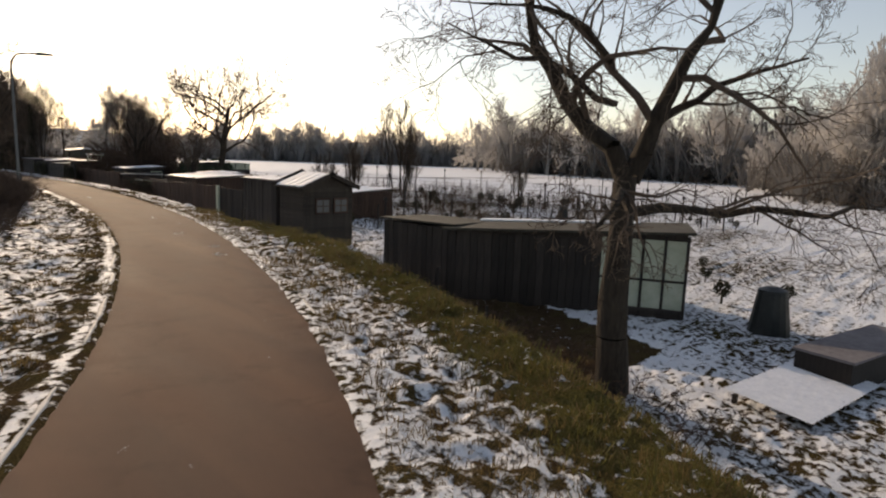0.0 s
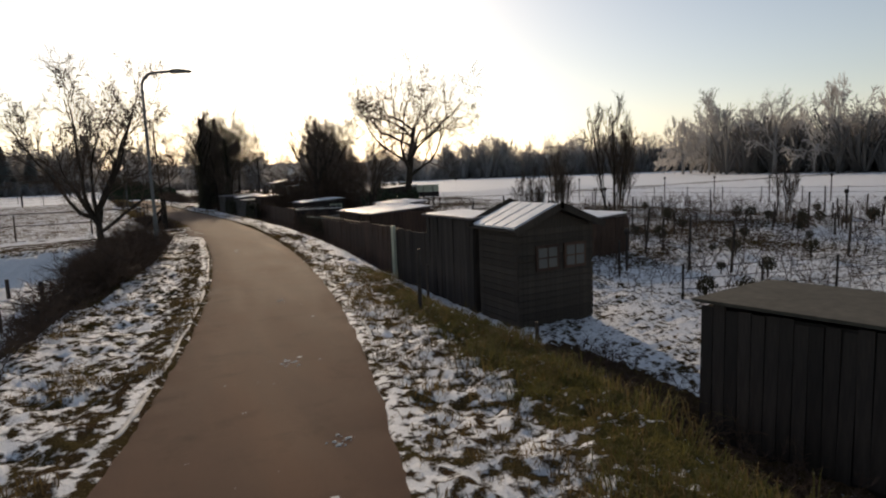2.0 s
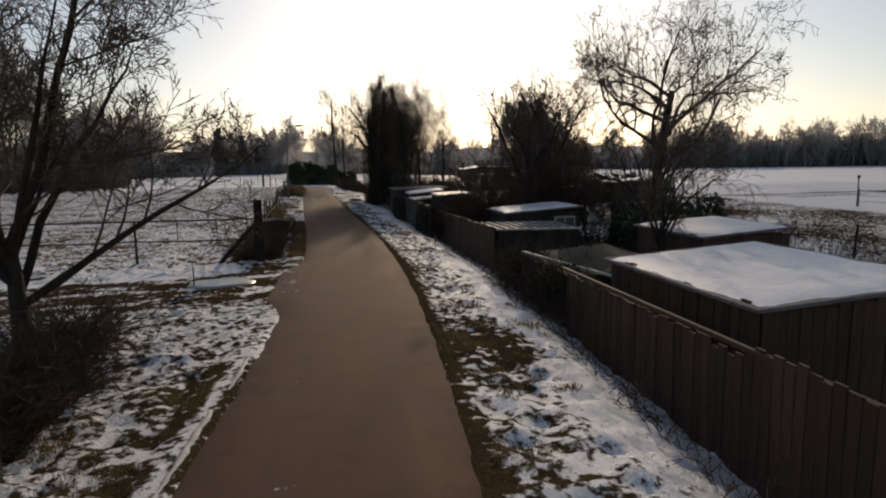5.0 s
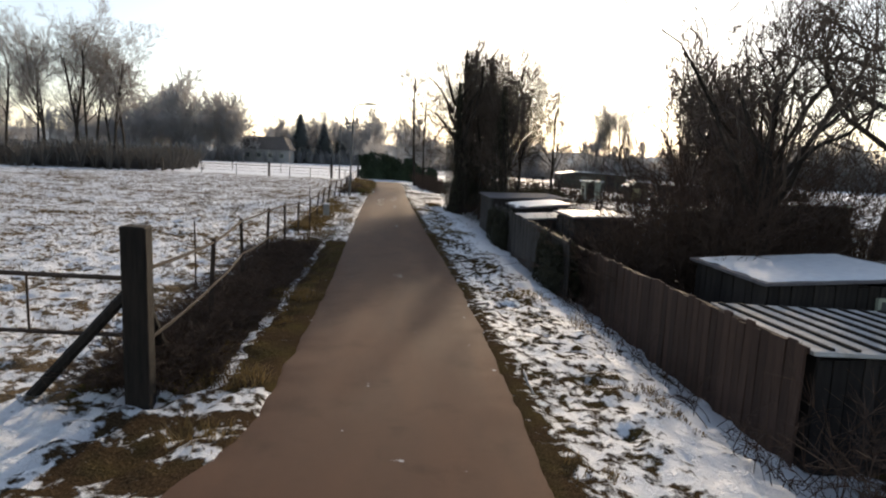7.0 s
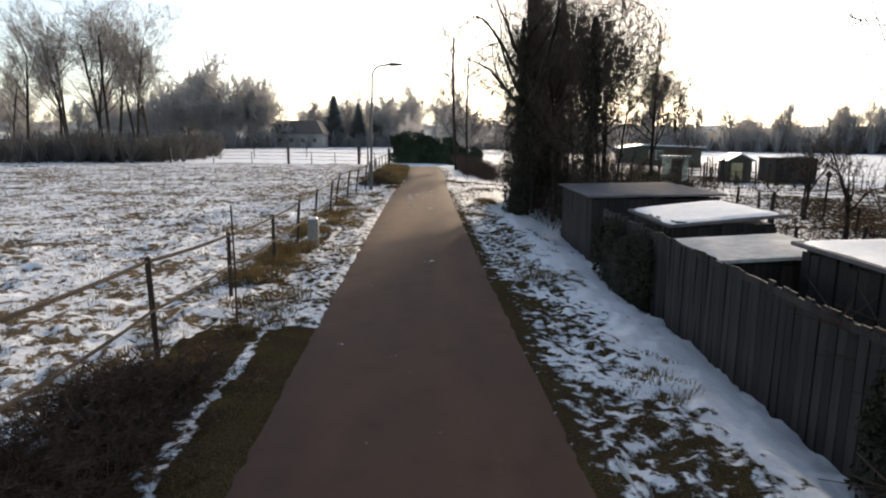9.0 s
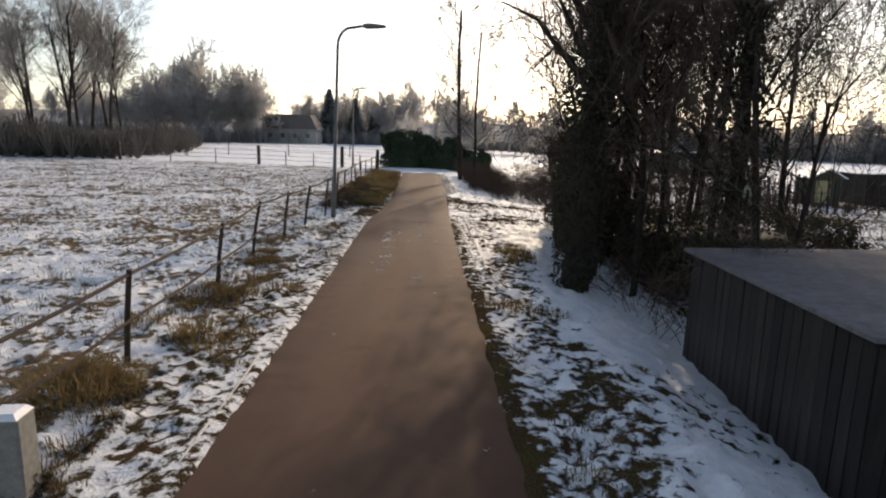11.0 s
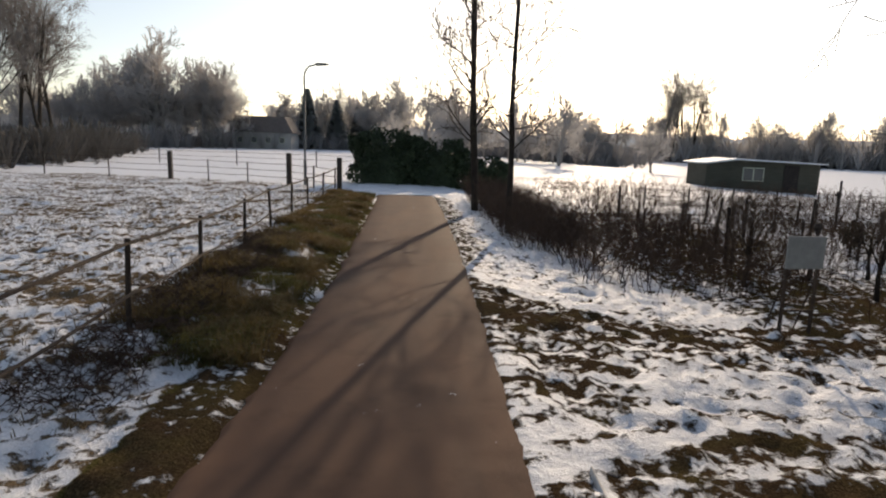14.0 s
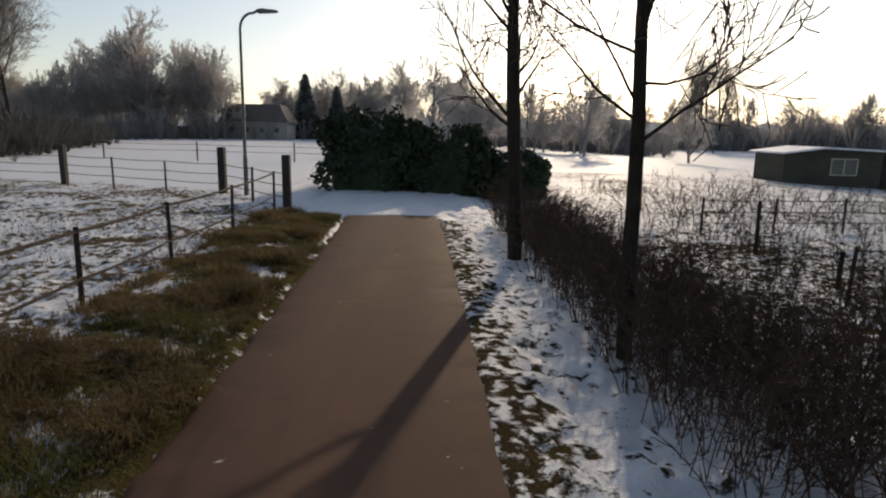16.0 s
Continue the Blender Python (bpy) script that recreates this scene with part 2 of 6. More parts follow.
# ---- mesh helpers ----
class Build:
    """Collects points and faces of one mesh."""

    def __init__(self):
        self.v, self.f = [], []

    def box(self, c, s, turn=0.0, taper=1.0, m=None):
        k = len(self.v)
        ca, sa = math.cos(turn), math.sin(turn)
        for dz in (-0.5, 0.5):
            w = taper if dz > 0 else 1.0
            for dx, dy in ((-0.5, -0.5), (0.5, -0.5), (0.5, 0.5), (-0.5, 0.5)):
                x, y = dx * s[0] * w, dy * s[1] * w
                p = Vector((c[0] + ca * x - sa * y, c[1] + sa * x + ca * y, c[2] + dz * s[2]))
                self.v.append(m @ p if m else p)
        for q in ((0, 3, 2, 1), (4, 5, 6, 7), (0, 1, 5, 4), (1, 2, 6, 5), (2, 3, 7, 6), (3, 0, 4, 7)):
            self.f.append(tuple(k + i for i in q))
        return self

    def tube(self, a, b, ra, rb, n=6, caps=True):
        a, b = Vector(a), Vector(b)
        d = b - a
        if d.length < 1e-6:
            return self
        x = d.orthogonal().normalized()
        y = d.normalized().cross(x)
        k = len(self.v)
        for p, r in ((a, ra), (b, rb)):
            for i in range(n):
                w = 2 * math.pi * i / n
                self.v.append(p + x * (r * math.cos(w)) + y * (r * math.sin(w)))
        for i in range(n):
            j = (i + 1) % n
            self.f.append((k + i, k + j, k + n + j, k + n + i))
        if caps:
            self.f.append(tuple(k + n + i for i in range(n)))
            self.f.append(tuple(k + n - 1 - i for i in range(n)))
        return self

    def ribbon(self, a, b, ra, rb):
        """A twig so far off that one blade does."""
        a, b = Vector(a), Vector(b)
        d = b - a
        x = Vector((d.y + 0.31, 0.47 - d.x, 0.2)).cross(d)
        x = x.normalized() if x.length > 1e-6 else d.orthogonal().normalized()
        return self.quad(a - x * ra, a + x * ra, b + x * rb, b - x * rb)

    def path(self, pts, radii, n=6):
        """A swept tube along points, with shared rings."""
        pts = [Vector(p) for p in pts]
        k = len(self.v)
        x = None
        for i, p in enumerate(pts):
            d = (pts[min(i + 1, len(pts) - 1)] - pts[max(i - 1, 0)]).normalized()
            x = d.orthogonal().normalized() if x is None else (x - d * x.dot(d)).normalized()
            y = d.cross(x)
            for q in range(n):
                w = 2 * math.pi * q / n
                self.v.append(p + x * (radii[i] * math.cos(w)) + y * (radii[i] * math.sin(w)))
        for i in range(len(pts) - 1):
            for q in range(n):
                j = (q + 1) % n
                self.f.append((k + i * n + q, k + i * n + j, k + (i + 1) * n + j, k + (i + 1) * n + q))
        e = k + (len(pts) - 1) * n
        self.f.append(tuple(e + q for q in range(n)))
        self.f.append(tuple(k + n - 1 - q for q in range(n)))
        return self

    def quad(self, *ps):
        k = len(self.v)
        self.v.extend(Vector(p) for p in ps)
        self.f.append(tuple(range(k, k + len(ps))))
        return self

    def prism(self, outline, y0, y1):
        """An outline in x and z, drawn out from y0 to y1."""
        k, n = len(self.v), len(outline)
        for y in (y0, y1):
            self.v.extend(Vector((x, y, z)) for x, z in outline)
        self.f.append(tuple(k + i for i in range(n)))
        self.f.append(tuple(k + n + n - 1 - i for i in range(n)))
        for i in range(n):
            j = (i + 1) % n
            self.f.append((k + j, k + i, k + n + i, k + n + j))
        return self

    def lumps(self, amount, scale):
        """Makes the surface uneven."""
        self.v = [p + noise.noise_vector(p * scale) * amount for p in self.v]
        return self

    def mesh(self, name, smooth=False):
        me = bpy.data.meshes.new(name)
        me.from_pydata([tuple(p) for p in self.v], [], self.f)
        if smooth:
            me.polygons.foreach_set("use_smooth", [True] * len(me.polygons))
        me.update()
        return me


def thing(name, x, y, z, label, category, group="", turn=0.0, kind=""):
    ob = new(name)
    ob.matrix_basis = pose(x, y, z, 0, 0, turn)
    ob.empty_display_size = 0.2
    return tagged(ob, label, category, group, kind)


def part(name, build, material, parent=None, label="", smooth=False, bevel=0.0):
    me = build.mesh(name, smooth) if isinstance(build, Build) else build
    if not me.materials:
        me.materials.append(material)
    ob = new(name, me)
    if parent:
        ob.parent = parent
    if label:
        tagged(ob, label)
    if bevel:
        b = ob.modifiers.new("bevel", "BEVEL")
        b.width, b.segments, b.limit_method = bevel, 2, "ANGLE"
    return ob


def smoothstep(a, b, x):
    t = min(1.0, max(0.0, (x - a) / (b - a)))
    return t * t * (3 - 2 * t)


def lerp_table(table, y):
    if y <= table[0][0]:
        return table[0][1]
    for (a, va), (b, vb) in zip(table, table[1:]):
        if y <= b:
            return va + (vb - va) * (y - a) / (b - a)
    return table[-1][1]


# ---- the lie of the land ----
# The road's middle, as x over y.
ROAD = [(-75, -21.5), (-68, -16.5), (-62, -11.2), (-58.6, -8.6), (-54.8, -6.5), (-52.2, -5.3), (-47.1, -3.5), (-42.6, -2.3),
        (-38.6, -1.5), (-35, -0.95), (-31.3, -0.5), (-26.5, -0.1), (-22, 0.12), (-17.5, 0.15), (-13, 0.05), (-9, -0.15),
        (-6.3, -0.3), (1.7, -0.64), (7, -0.85), (10, -0.98), (15, -1.14), (21, -1.25), (27, -1.45), (32, -1.7), (36.5, -1.95), (42, -3.0)]
ROAD_HALF = 1.3
ys_t = np.array([r[0] for r in ROAD])
xs_t = np.array([r[1] for r in ROAD])
fine_y = np.arange(-75, 42.01, 0.25)
fine_x = np.interp(fine_y, ys_t, xs_t)
for _ in range(3):
    padded = np.pad(fine_x, 6, mode="reflect", reflect_type="odd")
    fine_x = np.convolve(padded, np.ones(13) / 13, mode="valid")


def road_x(y):
    return float(np.interp(y, fine_y, fine_x))


def off_road(x, y):
    """Metres to the right of the road's middle."""
    slope = (road_x(y + 0.5) - road_x(y - 0.5))
    return (x - road_x(y)) / math.sqrt(1 + slope * slope)


GARDEN = [(-70, -1.7), (-46, -1.7), (-38, -1.35), (-30, -1.05), (-20, -0.85), (-6, -0.75), (8, -0.6), (13, -0.12), (19.5, -0.12),
          (22, -0.35), (34, -0.45), (46, -0.2), (60, -0.3)]


def bank_shift(y):
    """The bank's shoulder stands further out where the path bends."""
    return 1.2 * (1 - smoothstep(-47, -39, y))


def meadow_edge(x):
    """Where the meadow ends and the far snowy field begins, as y over x."""
    return lerp_table([(-60, 49.5), (-38, 48.8), (-15.3, 46.0), (-8.0, 42.0), (-5.0, 38.0)], x)


def land(x, y):
    """Height of the ground, without its small lumps."""
    d = off_road(x, y)
    if d >= 0:
        g = lerp_table(GARDEN, y)
        g = g + (-1.3 - g) * smoothstep(14, 45, d)
        wide = bank_shift(y)
        return g * smoothstep(2.3 + wide, 4.9 + 0.5 * wide, d) - 0.06 * smoothstep(1.3, 2.0, d)
    ditch = smoothstep(-48, -44, y) * (1 - smoothstep(-27, -23.5, y)) * smoothstep(3.6, 4.6, -d) * (1 - smoothstep(13, 17, -d))
    bank = 0.2 * smoothstep(15, 19, y) * (1 - smoothstep(34, 37.5, y)) * smoothstep(1.2, 2.3, -d) * (1 - smoothstep(3.2, 6.5, -d))
    return bank - 0.95 * ditch - 0.05 * smoothstep(1.3, 2.0, -d) - 0.15 * smoothstep(4, 14, -d)


def road_left(y):
    """Half width on the left: wider where the farm track joins."""
    return ROAD_HALF - 0.05 - 0.22 * smoothstep(12.5, 17, y) + 0.11 * smoothstep(20.5, 26, y) + 0.45 * smoothstep(-25.2, -23.0, y) * (1 - smoothstep(-20.6, -18.8, y))


def ground_z(x, y):
    d = off_road(x, y)
    d = d if d > 0 else -d * ROAD_HALF / max(ROAD_HALF, road_left(y))
    lump = 0.05 * noise.noise(Vector((x * 2.2, y * 2.2, 0.0))) + 0.075 * noise.noise(Vector((x * 4.6, y * 4.6, 4.0))) + 0.035 * noise.noise(Vector((x * 7.5, y * 7.5, 2.0))) + 0.05 * noise.noise(Vector((x * 0.7, y * 0.7, 9.0)))
    track = smoothstep(-24, -23, y) * (1 - smoothstep(-20.4, -19.6, y)) if x < 0 else 0.0
    lump *= 1 - 0.75 * track
    return land(x, y) + lump * smoothstep(1.25, 1.7, d) - 0.07 * (1 - smoothstep(1.12, 1.24, d)) * (1 if y < 36.7 else 0)


def spread(lo, hi, fine_lo, fine_hi, step, grow):
    """Grid lines: even between fine_lo and fine_hi, ever wider outside."""
    out = list(np.arange(fine_lo, fine_hi + step / 2, step))
    w, p = step, fine_hi
    while p < hi:
        w *= grow
        p += w
        out.append(p)
    w, p = step, fine_lo
    while p > lo:
        w *= grow
        p -= w
        out.insert(0, p)
    return out


def on_driveway(x, y, d):
    return d > 1.2 and 13.6 < y < 21.8 and (math.hypot(x - 4.0, y - 22.8) > 3.9 if x < 4.0 else y < 18.9)


def driveway_cover(x, y):
    """Snow pressed into curved wheel tracks that turn off the path both ways."""
    if y > 16.6 + 0.25 * noise.noise(Vector((x, y, 0))):
        u, w = math.hypot(x - 4.0, y - 22.8), 0.30
    else:
        u, w = math.hypot(x - 4.0, y - 9.5), 0.42
    u += 0.10 * noise.noise(Vector((x * 0.9, y * 0.9, 7.0)))
    along = math.atan2(y - 16.5, x - 4.0)
    streak = 1.5 * noise.noise(Vector((u * 3.2, along * 1.1, 2.0))) + 0.7 * noise.noise(Vector((u * 7.5, along * 2.0, 5.0))) + 0.25 * math.sin(u / w * 6.283)
    return 0.56 + 0.30 * streak + 0.2 * noise.noise(Vector((x * 0.8, y * 0.8, 3.0))) - 0.16 * smoothstep(17.2, 18.4, y) + 0.05 * (1 - smoothstep(14.8, 16.4, y))


def cover_at(x, y, d):
    """Snow cover and greenness of the turf."""
    a = abs(d)
    if on_driveway(x, y, d):
        return driveway_cover(x, y), 0.0
    if d > 4 and 36.2 < y < 62 and d < 40:
        return 0.62 + 0.25 * noise.noise(Vector((x * 0.3, y * 0.3, 8.0))), 0.15
    if d > 34 or d < -75 or y > (36.2 if d > -3 else meadow_edge(x)):
        return 0.95, 0.2
    if -54.5 < y < -33 and 4.5 < d < 9 and x < 4.4 + max(0.0, -48 - y) * 0.5:
        hollow = smoothstep(5.25, 5.6, d + 0.3 * noise.noise(Vector((x * 0.8, y * 0.8, 3.0)))) * (1 - smoothstep(-42, -39.5, y))
        return 0.82 - 0.66 * hollow, 0.1
    if d > 5.2:
        return 0.47 + 0.13 * (1 - smoothstep(-38, -34, y)) + 0.3 * noise.noise(Vector((x * 0.22, y * 0.22, 5.0))), 0.15
    if d < 0:
        if y > -18.4 and x < -2.9:
            return (0.565 + 0.20 * noise.noise(Vector((x * 0.22, y * 0.45, 1.0))) + 0.26 * noise.noise(Vector((x * 0.9, y * 1.7, 6.0)))), 1.75
        if y < -27:
            if -38 < y and lerp_table([(-38, 3.4), (-34, 3.1), (-31.5, 2.8), (-28, 3.0), (-27, 3.2)], y) < a < 5.0:
                return 0.12, 0.1
            if a > 4.0:
                return 0.95, 0.2
            return 0.54 - 0.2 * (1 - smoothstep(1.5, 2.2, a)) + 0.25 * (1 - smoothstep(0.04, 0.12, abs(a - 1.40))) - (0.2 if y < -51 else 0.0) * smoothstep(1.8, 2.6, a), 0.2
        if y < -24.3 and a > 4.4:
            return 0.9, 0.2
        if -23.4 < y < -18.6:
            return 0.36 + 0.5 * noise.noise(Vector((x * 0.9, y * 2.6, 4.0))) + 0.5 * smoothstep(2.4, 3.2, a) * smoothstep(-20.6, -19.9, y), 0.0
        if y < -18:
            return 0.55, 0.15
        if y > 13.8:
            return 0.37 + 0.30 * noise.noise(Vector((x * 0.9, y * 0.9, 4.0))) - 0.03 * (1 - smoothstep(1.2, 1.8, a)), 0.15 + 0.55 * smoothstep(16.5, 20, y)
        if y < -7.0:
            return 0.13 + 0.5 * (1 - smoothstep(0.04, 0.12, abs(a - 1.80 + 0.12 * noise.noise(Vector((y * 0.8, 1.0, 0)))))), 0.15
        return 0.53, 0.1
    if y < -36:
        wide = bank_shift(y)
        band = smoothstep(1.9 + wide * 0.5, 2.4 + wide * 0.5, a) * (1 - smoothstep(2.9 + wide, 3.2 + wide, a)) * (1 - smoothstep(-41.0, -36.5, y + 1.5 * noise.noise(Vector((x, y, 0)))))
        return 0.54 - 0.28 * band + 0.3 * smoothstep(3.0 + wide, 3.3 + wide, a), 0.15 + 0.8 * band
    if y > 19:
        return 0.70 - 0.25 * (1 - smoothstep(1.35, 2.1, a)), 0.1
    near = (1 - smoothstep(1.3, 1.5 + 0.25 * max(0.0, noise.noise(Vector((y * 0.6, 2.0, 1.0)))), a)) * (0.9 if y < 4 else 0.4)
    patch = 0.22 * max(0.0, noise.noise(Vector((x * 0.5, y * 0.35, 2.0)))) * 2
    return 0.55 + 0.32 * smoothstep(2.2, 2.9, a) - 0.3 * near - patch, 0.12


def build_ground():
    gx = spread(-2600, 2600, -9.0, 4.6, 0.085, 1.075)
    gy = spread(-400, 3000, -58.0, 38.0, 0.10, 1.09)
    nx, ny = len(gx), len(gy)
    verts = np.zeros((nx * ny, 3))
    cov = np.zeros(nx * ny)
    grn = np.zeros(nx * ny)
    for j, y in enumerate(gy):
        for i, x in enumerate(gx):
            k = j * nx + i
            far = abs(x) > 70 or y > 90 or y < -90
            z = -0.4 if far and x < 0 else (-1.3 if far else ground_z(x, y))
            if far:
                z = land(max(-70, min(70, x)), max(-90, min(90, y)))
            verts[k] = (x, y, z)
            cov[k], grn[k] = cover_at(x, y, off_road(x, y))
    idx = np.arange(nx * ny).reshape(ny, nx)
    faces = np.stack([idx[:-1, :-1], idx[:-1, 1:], idx[1:, 1:], idx[1:, :-1]], axis=-1).reshape(-1, 4)
    me = bpy.data.meshes.new("ground")
    me.from_pydata(verts.tolist(), [], faces.tolist())
    me.polygons.foreach_set("use_smooth", [True] * len(me.polygons))
    for name, data in (("cover", cov), ("green", grn)):
        at = me.attributes.new(name, "FLOAT", "POINT")
        at.data.foreach_set("value", data)
    me.materials.append(M_GROUND)
    return tagged(new("ground", me), "patchy snow over winter grass beside the path", "ground", kind="structure")


build_ground()


def build_road():
    b = Build()
    ys = np.arange(-74, 36.6, 0.1)
    offs = (-1.0, -0.92, -0.5, 0.0, 0.5, 0.92, 1.0)
    n = len(offs)
    for y in ys:
        slope = road_x(y + 0.3) - road_x(y - 0.3)
        nx_, ny_ = 0.6 / math.hypot(0.6, slope), -slope / math.hypot(0.6, slope)
        left = road_left(y) + 0.07 * noise.noise(Vector((y * 1.7, 3.0, 0))) + 0.05 * noise.noise(Vector((y * 5.5, 3.0, 4)))
        right = ROAD_HALF + 0.07 * noise.noise(Vector((y * 1.7, 8.0, 0))) + 0.05 * noise.noise(Vector((y * 5.5, 8.0, 4)))
        for o in offs:
            w = o * (left if o < 0 else right)
            z = 0.012 * (1 - abs(o)) - (0.06 if abs(o) == 1.0 else 0.0)
            b.v.append(Vector((road_x(y) + nx_ * w, y + ny_ * w, z)))
    for j in range(len(ys) - 1):
        for i in range(n - 1):
            k = j * n + i
            b.f.append((k, k + 1, k + n + 1, k + n))
    ob = part("road", b, M_ROAD, smooth=True)
    tagged(ob, "narrow reddish brown asphalt cycle path with frost patches", "road", kind="structure")


build_road()


# ---- plants ----
def branch_out(rng, spec):
    """Grows a bare tree and returns its segments (a, b, ra, rb, level)."""
    segs = []
    stack = [(Vector((0, 0, -0.25)), Vector(spec.get("lean", (0.03, 0.02, 1.0))).normalized(), spec["trunk"], spec["r"], 0)]
    for extra in spec.get("stems", ()):
        stack.append((Vector((extra[0], extra[1], -0.15)), Vector((extra[0] * 0.5, extra[1] * 0.5, 1)).normalized(), spec["trunk"] * extra[2], spec["r"] * extra[2], 0))
    levels, kids, ratio, angle = spec["levels"], spec["kids"], spec["ratio"], spec["angle"]
    up, wob, rmin = spec.get("up", 0.12), spec.get("wobble", 0.22), spec.get("rmin", 0.004)
    for limb in spec.get("limbs", ()):
        stack.append((Vector(limb[0]), Vector(limb[1]).normalized(), limb[2], limb[3], 1))
    while stack:
        p, d, length, r, lev = stack.pop()
        n = max(2, spec["cuts"][min(lev, len(spec["cuts"]) - 1)])
        step = length / n
        last = lev >= levels
        tip = max(rmin, r * (0.2 if lev else 0.5))
        pts = [(p, r)]
        for i in range(n):
            w = Vector((rng.gauss(0, 1), rng.gauss(0, 1), rng.gauss(0, 1))) * wob * (0.35 if lev == 0 else 1.0)
            d = (d + w + Vector((0, 0, up if lev else 0.1))).normalized()
            q = p + d * step
            rb = r + (tip - r) * (i + 1) / n
            segs.append((p, q, max(rmin, r + (tip - r) * i / n), max(rmin, rb), lev))
            p = q
            pts.append((p, rb))
        if last:
            continue
        count = kids[lev]
        for c in range(count):
            t = spec.get("first", 0.45) if lev == 0 else 0.2
            t = t + (1 - t) * (c + rng.random() * 0.8) / count
            f = min(0.999, t) * n
            i = int(f)
            base = pts[i][0].lerp(pts[i + 1][0], f - i)
            br = pts[i][1]
            ax = (pts[i + 1][0] - pts[i][0]).normalized()
            side = ax.orthogonal().normalized()
            side = Matrix.Rotation(rng.random() * 2 * math.pi, 3, ax) @ side
            a = radians(angle[lev] * (0.7 + 0.6 * rng.random()))
            nd = (ax * math.cos(a) + side * math.sin(a)).normalized()
            stack.append((base, nd, length * ratio[lev] * (0.65 + 0.6 * rng.random()) * (1.15 - 0.45 * t), br * spec.get("thin", 0.55), lev + 1))
    return segs


def tree_meshes(seed, spec, split=1):
    rng = random.Random(seed)
    trunk, crown = Build(), Build()
    segs = branch_out(rng, spec)
    tall = spec.get("height")
    if tall:      # bring the grown shape to its true height and spread
        k = tall / max(s[1].z for s in segs)
        reach = sorted(math.hypot(s[1].x, s[1].y) for s in segs)[int(len(segs) * 0.97)]
        w = spec["spread"] / reach if "spread" in spec else k
        fit_size = lambda p: Vector((p.x * w, p.y * w, p.z * k))
        segs = [(fit_size(a), fit_size(b), ra, rb, lev) for a, b, ra, rb, lev in segs]
    for a, b, ra, rb, lev in segs:
        n = 8 if lev == 0 else (5 if ra > 0.03 else 3)
        if spec.get("far") and lev > 1:
            crown.ribbon(a, b, ra, rb)
        else:
            (trunk if lev <= split else crown).tube(a, b, ra, rb, 4 if spec.get("far") else n, caps=False)
    if not spec.get("far"):
        trunk.lumps(spec["r"] * 0.22, 3.0)
    return trunk.mesh("trunk", True), crown.mesh("crown")


def plant_tree(name, meshes, x, y, label, category="tree", group="", turn=0.0, size=1.0, z=None, bark=None, twig=None):
    ob = thing(name, x, y, land(x, y) if z is None else z, label, category, group, turn)
    ob.scale = (size, size, size)
    part("trunk", meshes[0], bark or M_BARK, ob)
    part("crown", meshes[1], twig or M_TWIG, ob)
    return ob


def tuft_mesh(name, spots, rng, blades, h, spread_r, width=0.005):
    """Grass tufts as single bent blades."""
    v, f = [], []
    for x, y, z, s in spots:
        for _ in range(blades):
            a = rng.random() * 6.283
            r = spread_r * s * math.sqrt(rng.random())
            bx, by = x + r * math.cos(a), y + r * math.sin(a)
            hh = h * s * (0.5 + 0.7 * rng.random())
            lean = 0.4 + 1.1 * rng.random()
            la = a + rng.gauss(0, 0.8)
            tx, ty = math.cos(la) * hh * lean, math.sin(la) * hh * lean
            wx, wy = -math.sin(la) * width, math.cos(la) * width
            k = len(v)
            v += [(bx - wx, by - wy, z - 0.02), (bx + wx, by + wy, z - 0.02),
                  (bx + tx * 0.45 + wx * 0.7, by + ty * 0.45 + wy * 0.7, z + hh * 0.65), (bx + tx * 0.45 - wx * 0.7, by + ty * 0.45 - wy * 0.7, z + hh * 0.65),
                  (bx + tx, by + ty, z + hh * (0.95 - 0.35 * lean))]
            f += [(k, k + 1, k + 2, k + 3), (k + 3, k + 2, k + 4)]
    me = bpy.data.meshes.new(name)
    me.from_pydata(v, [], f)
    return me


def grass_band(name, label, material, seed, count, place, blades, h, r):
    rng = random.Random(seed)
    spots = []
    while len(spots) < count:
        p = place(rng)
        if p is None:
            continue
        x, y = p
        spots.append((x, y, ground_z(x, y), 0.28 + 0.42 * rng.random() + 2.2 * max(0.0, clumpy(x, y, 1.6, 3.3))))
    me = tuft_mesh(name, spots, rng, blades, h, r)
    return tagged(part(name, me, material), label, "grass", kind="stuff")


def side(y, d):
    """A place d metres right of the road's middle."""
    slope = road_x(y + 0.3) - road_x(y - 0.3)
    k = math.hypot(0.6, slope)
    return road_x(y) + 0.6 / k * d, y - slope / k * d


def clumpy(x, y, f=1.1, s=0.0):
    return noise.noise(Vector((x * f, y * f, s)))


def band(y0, y1, d0, d1, lim=-0.1, s=0.0):
    def place(rng):
        y, d = rng.uniform(y0, y1), rng.uniform(d0, d1)
        x, yy = side(y, d)
        return (x, yy) if clumpy(x, yy, 1.1, s) > lim else None
    return place


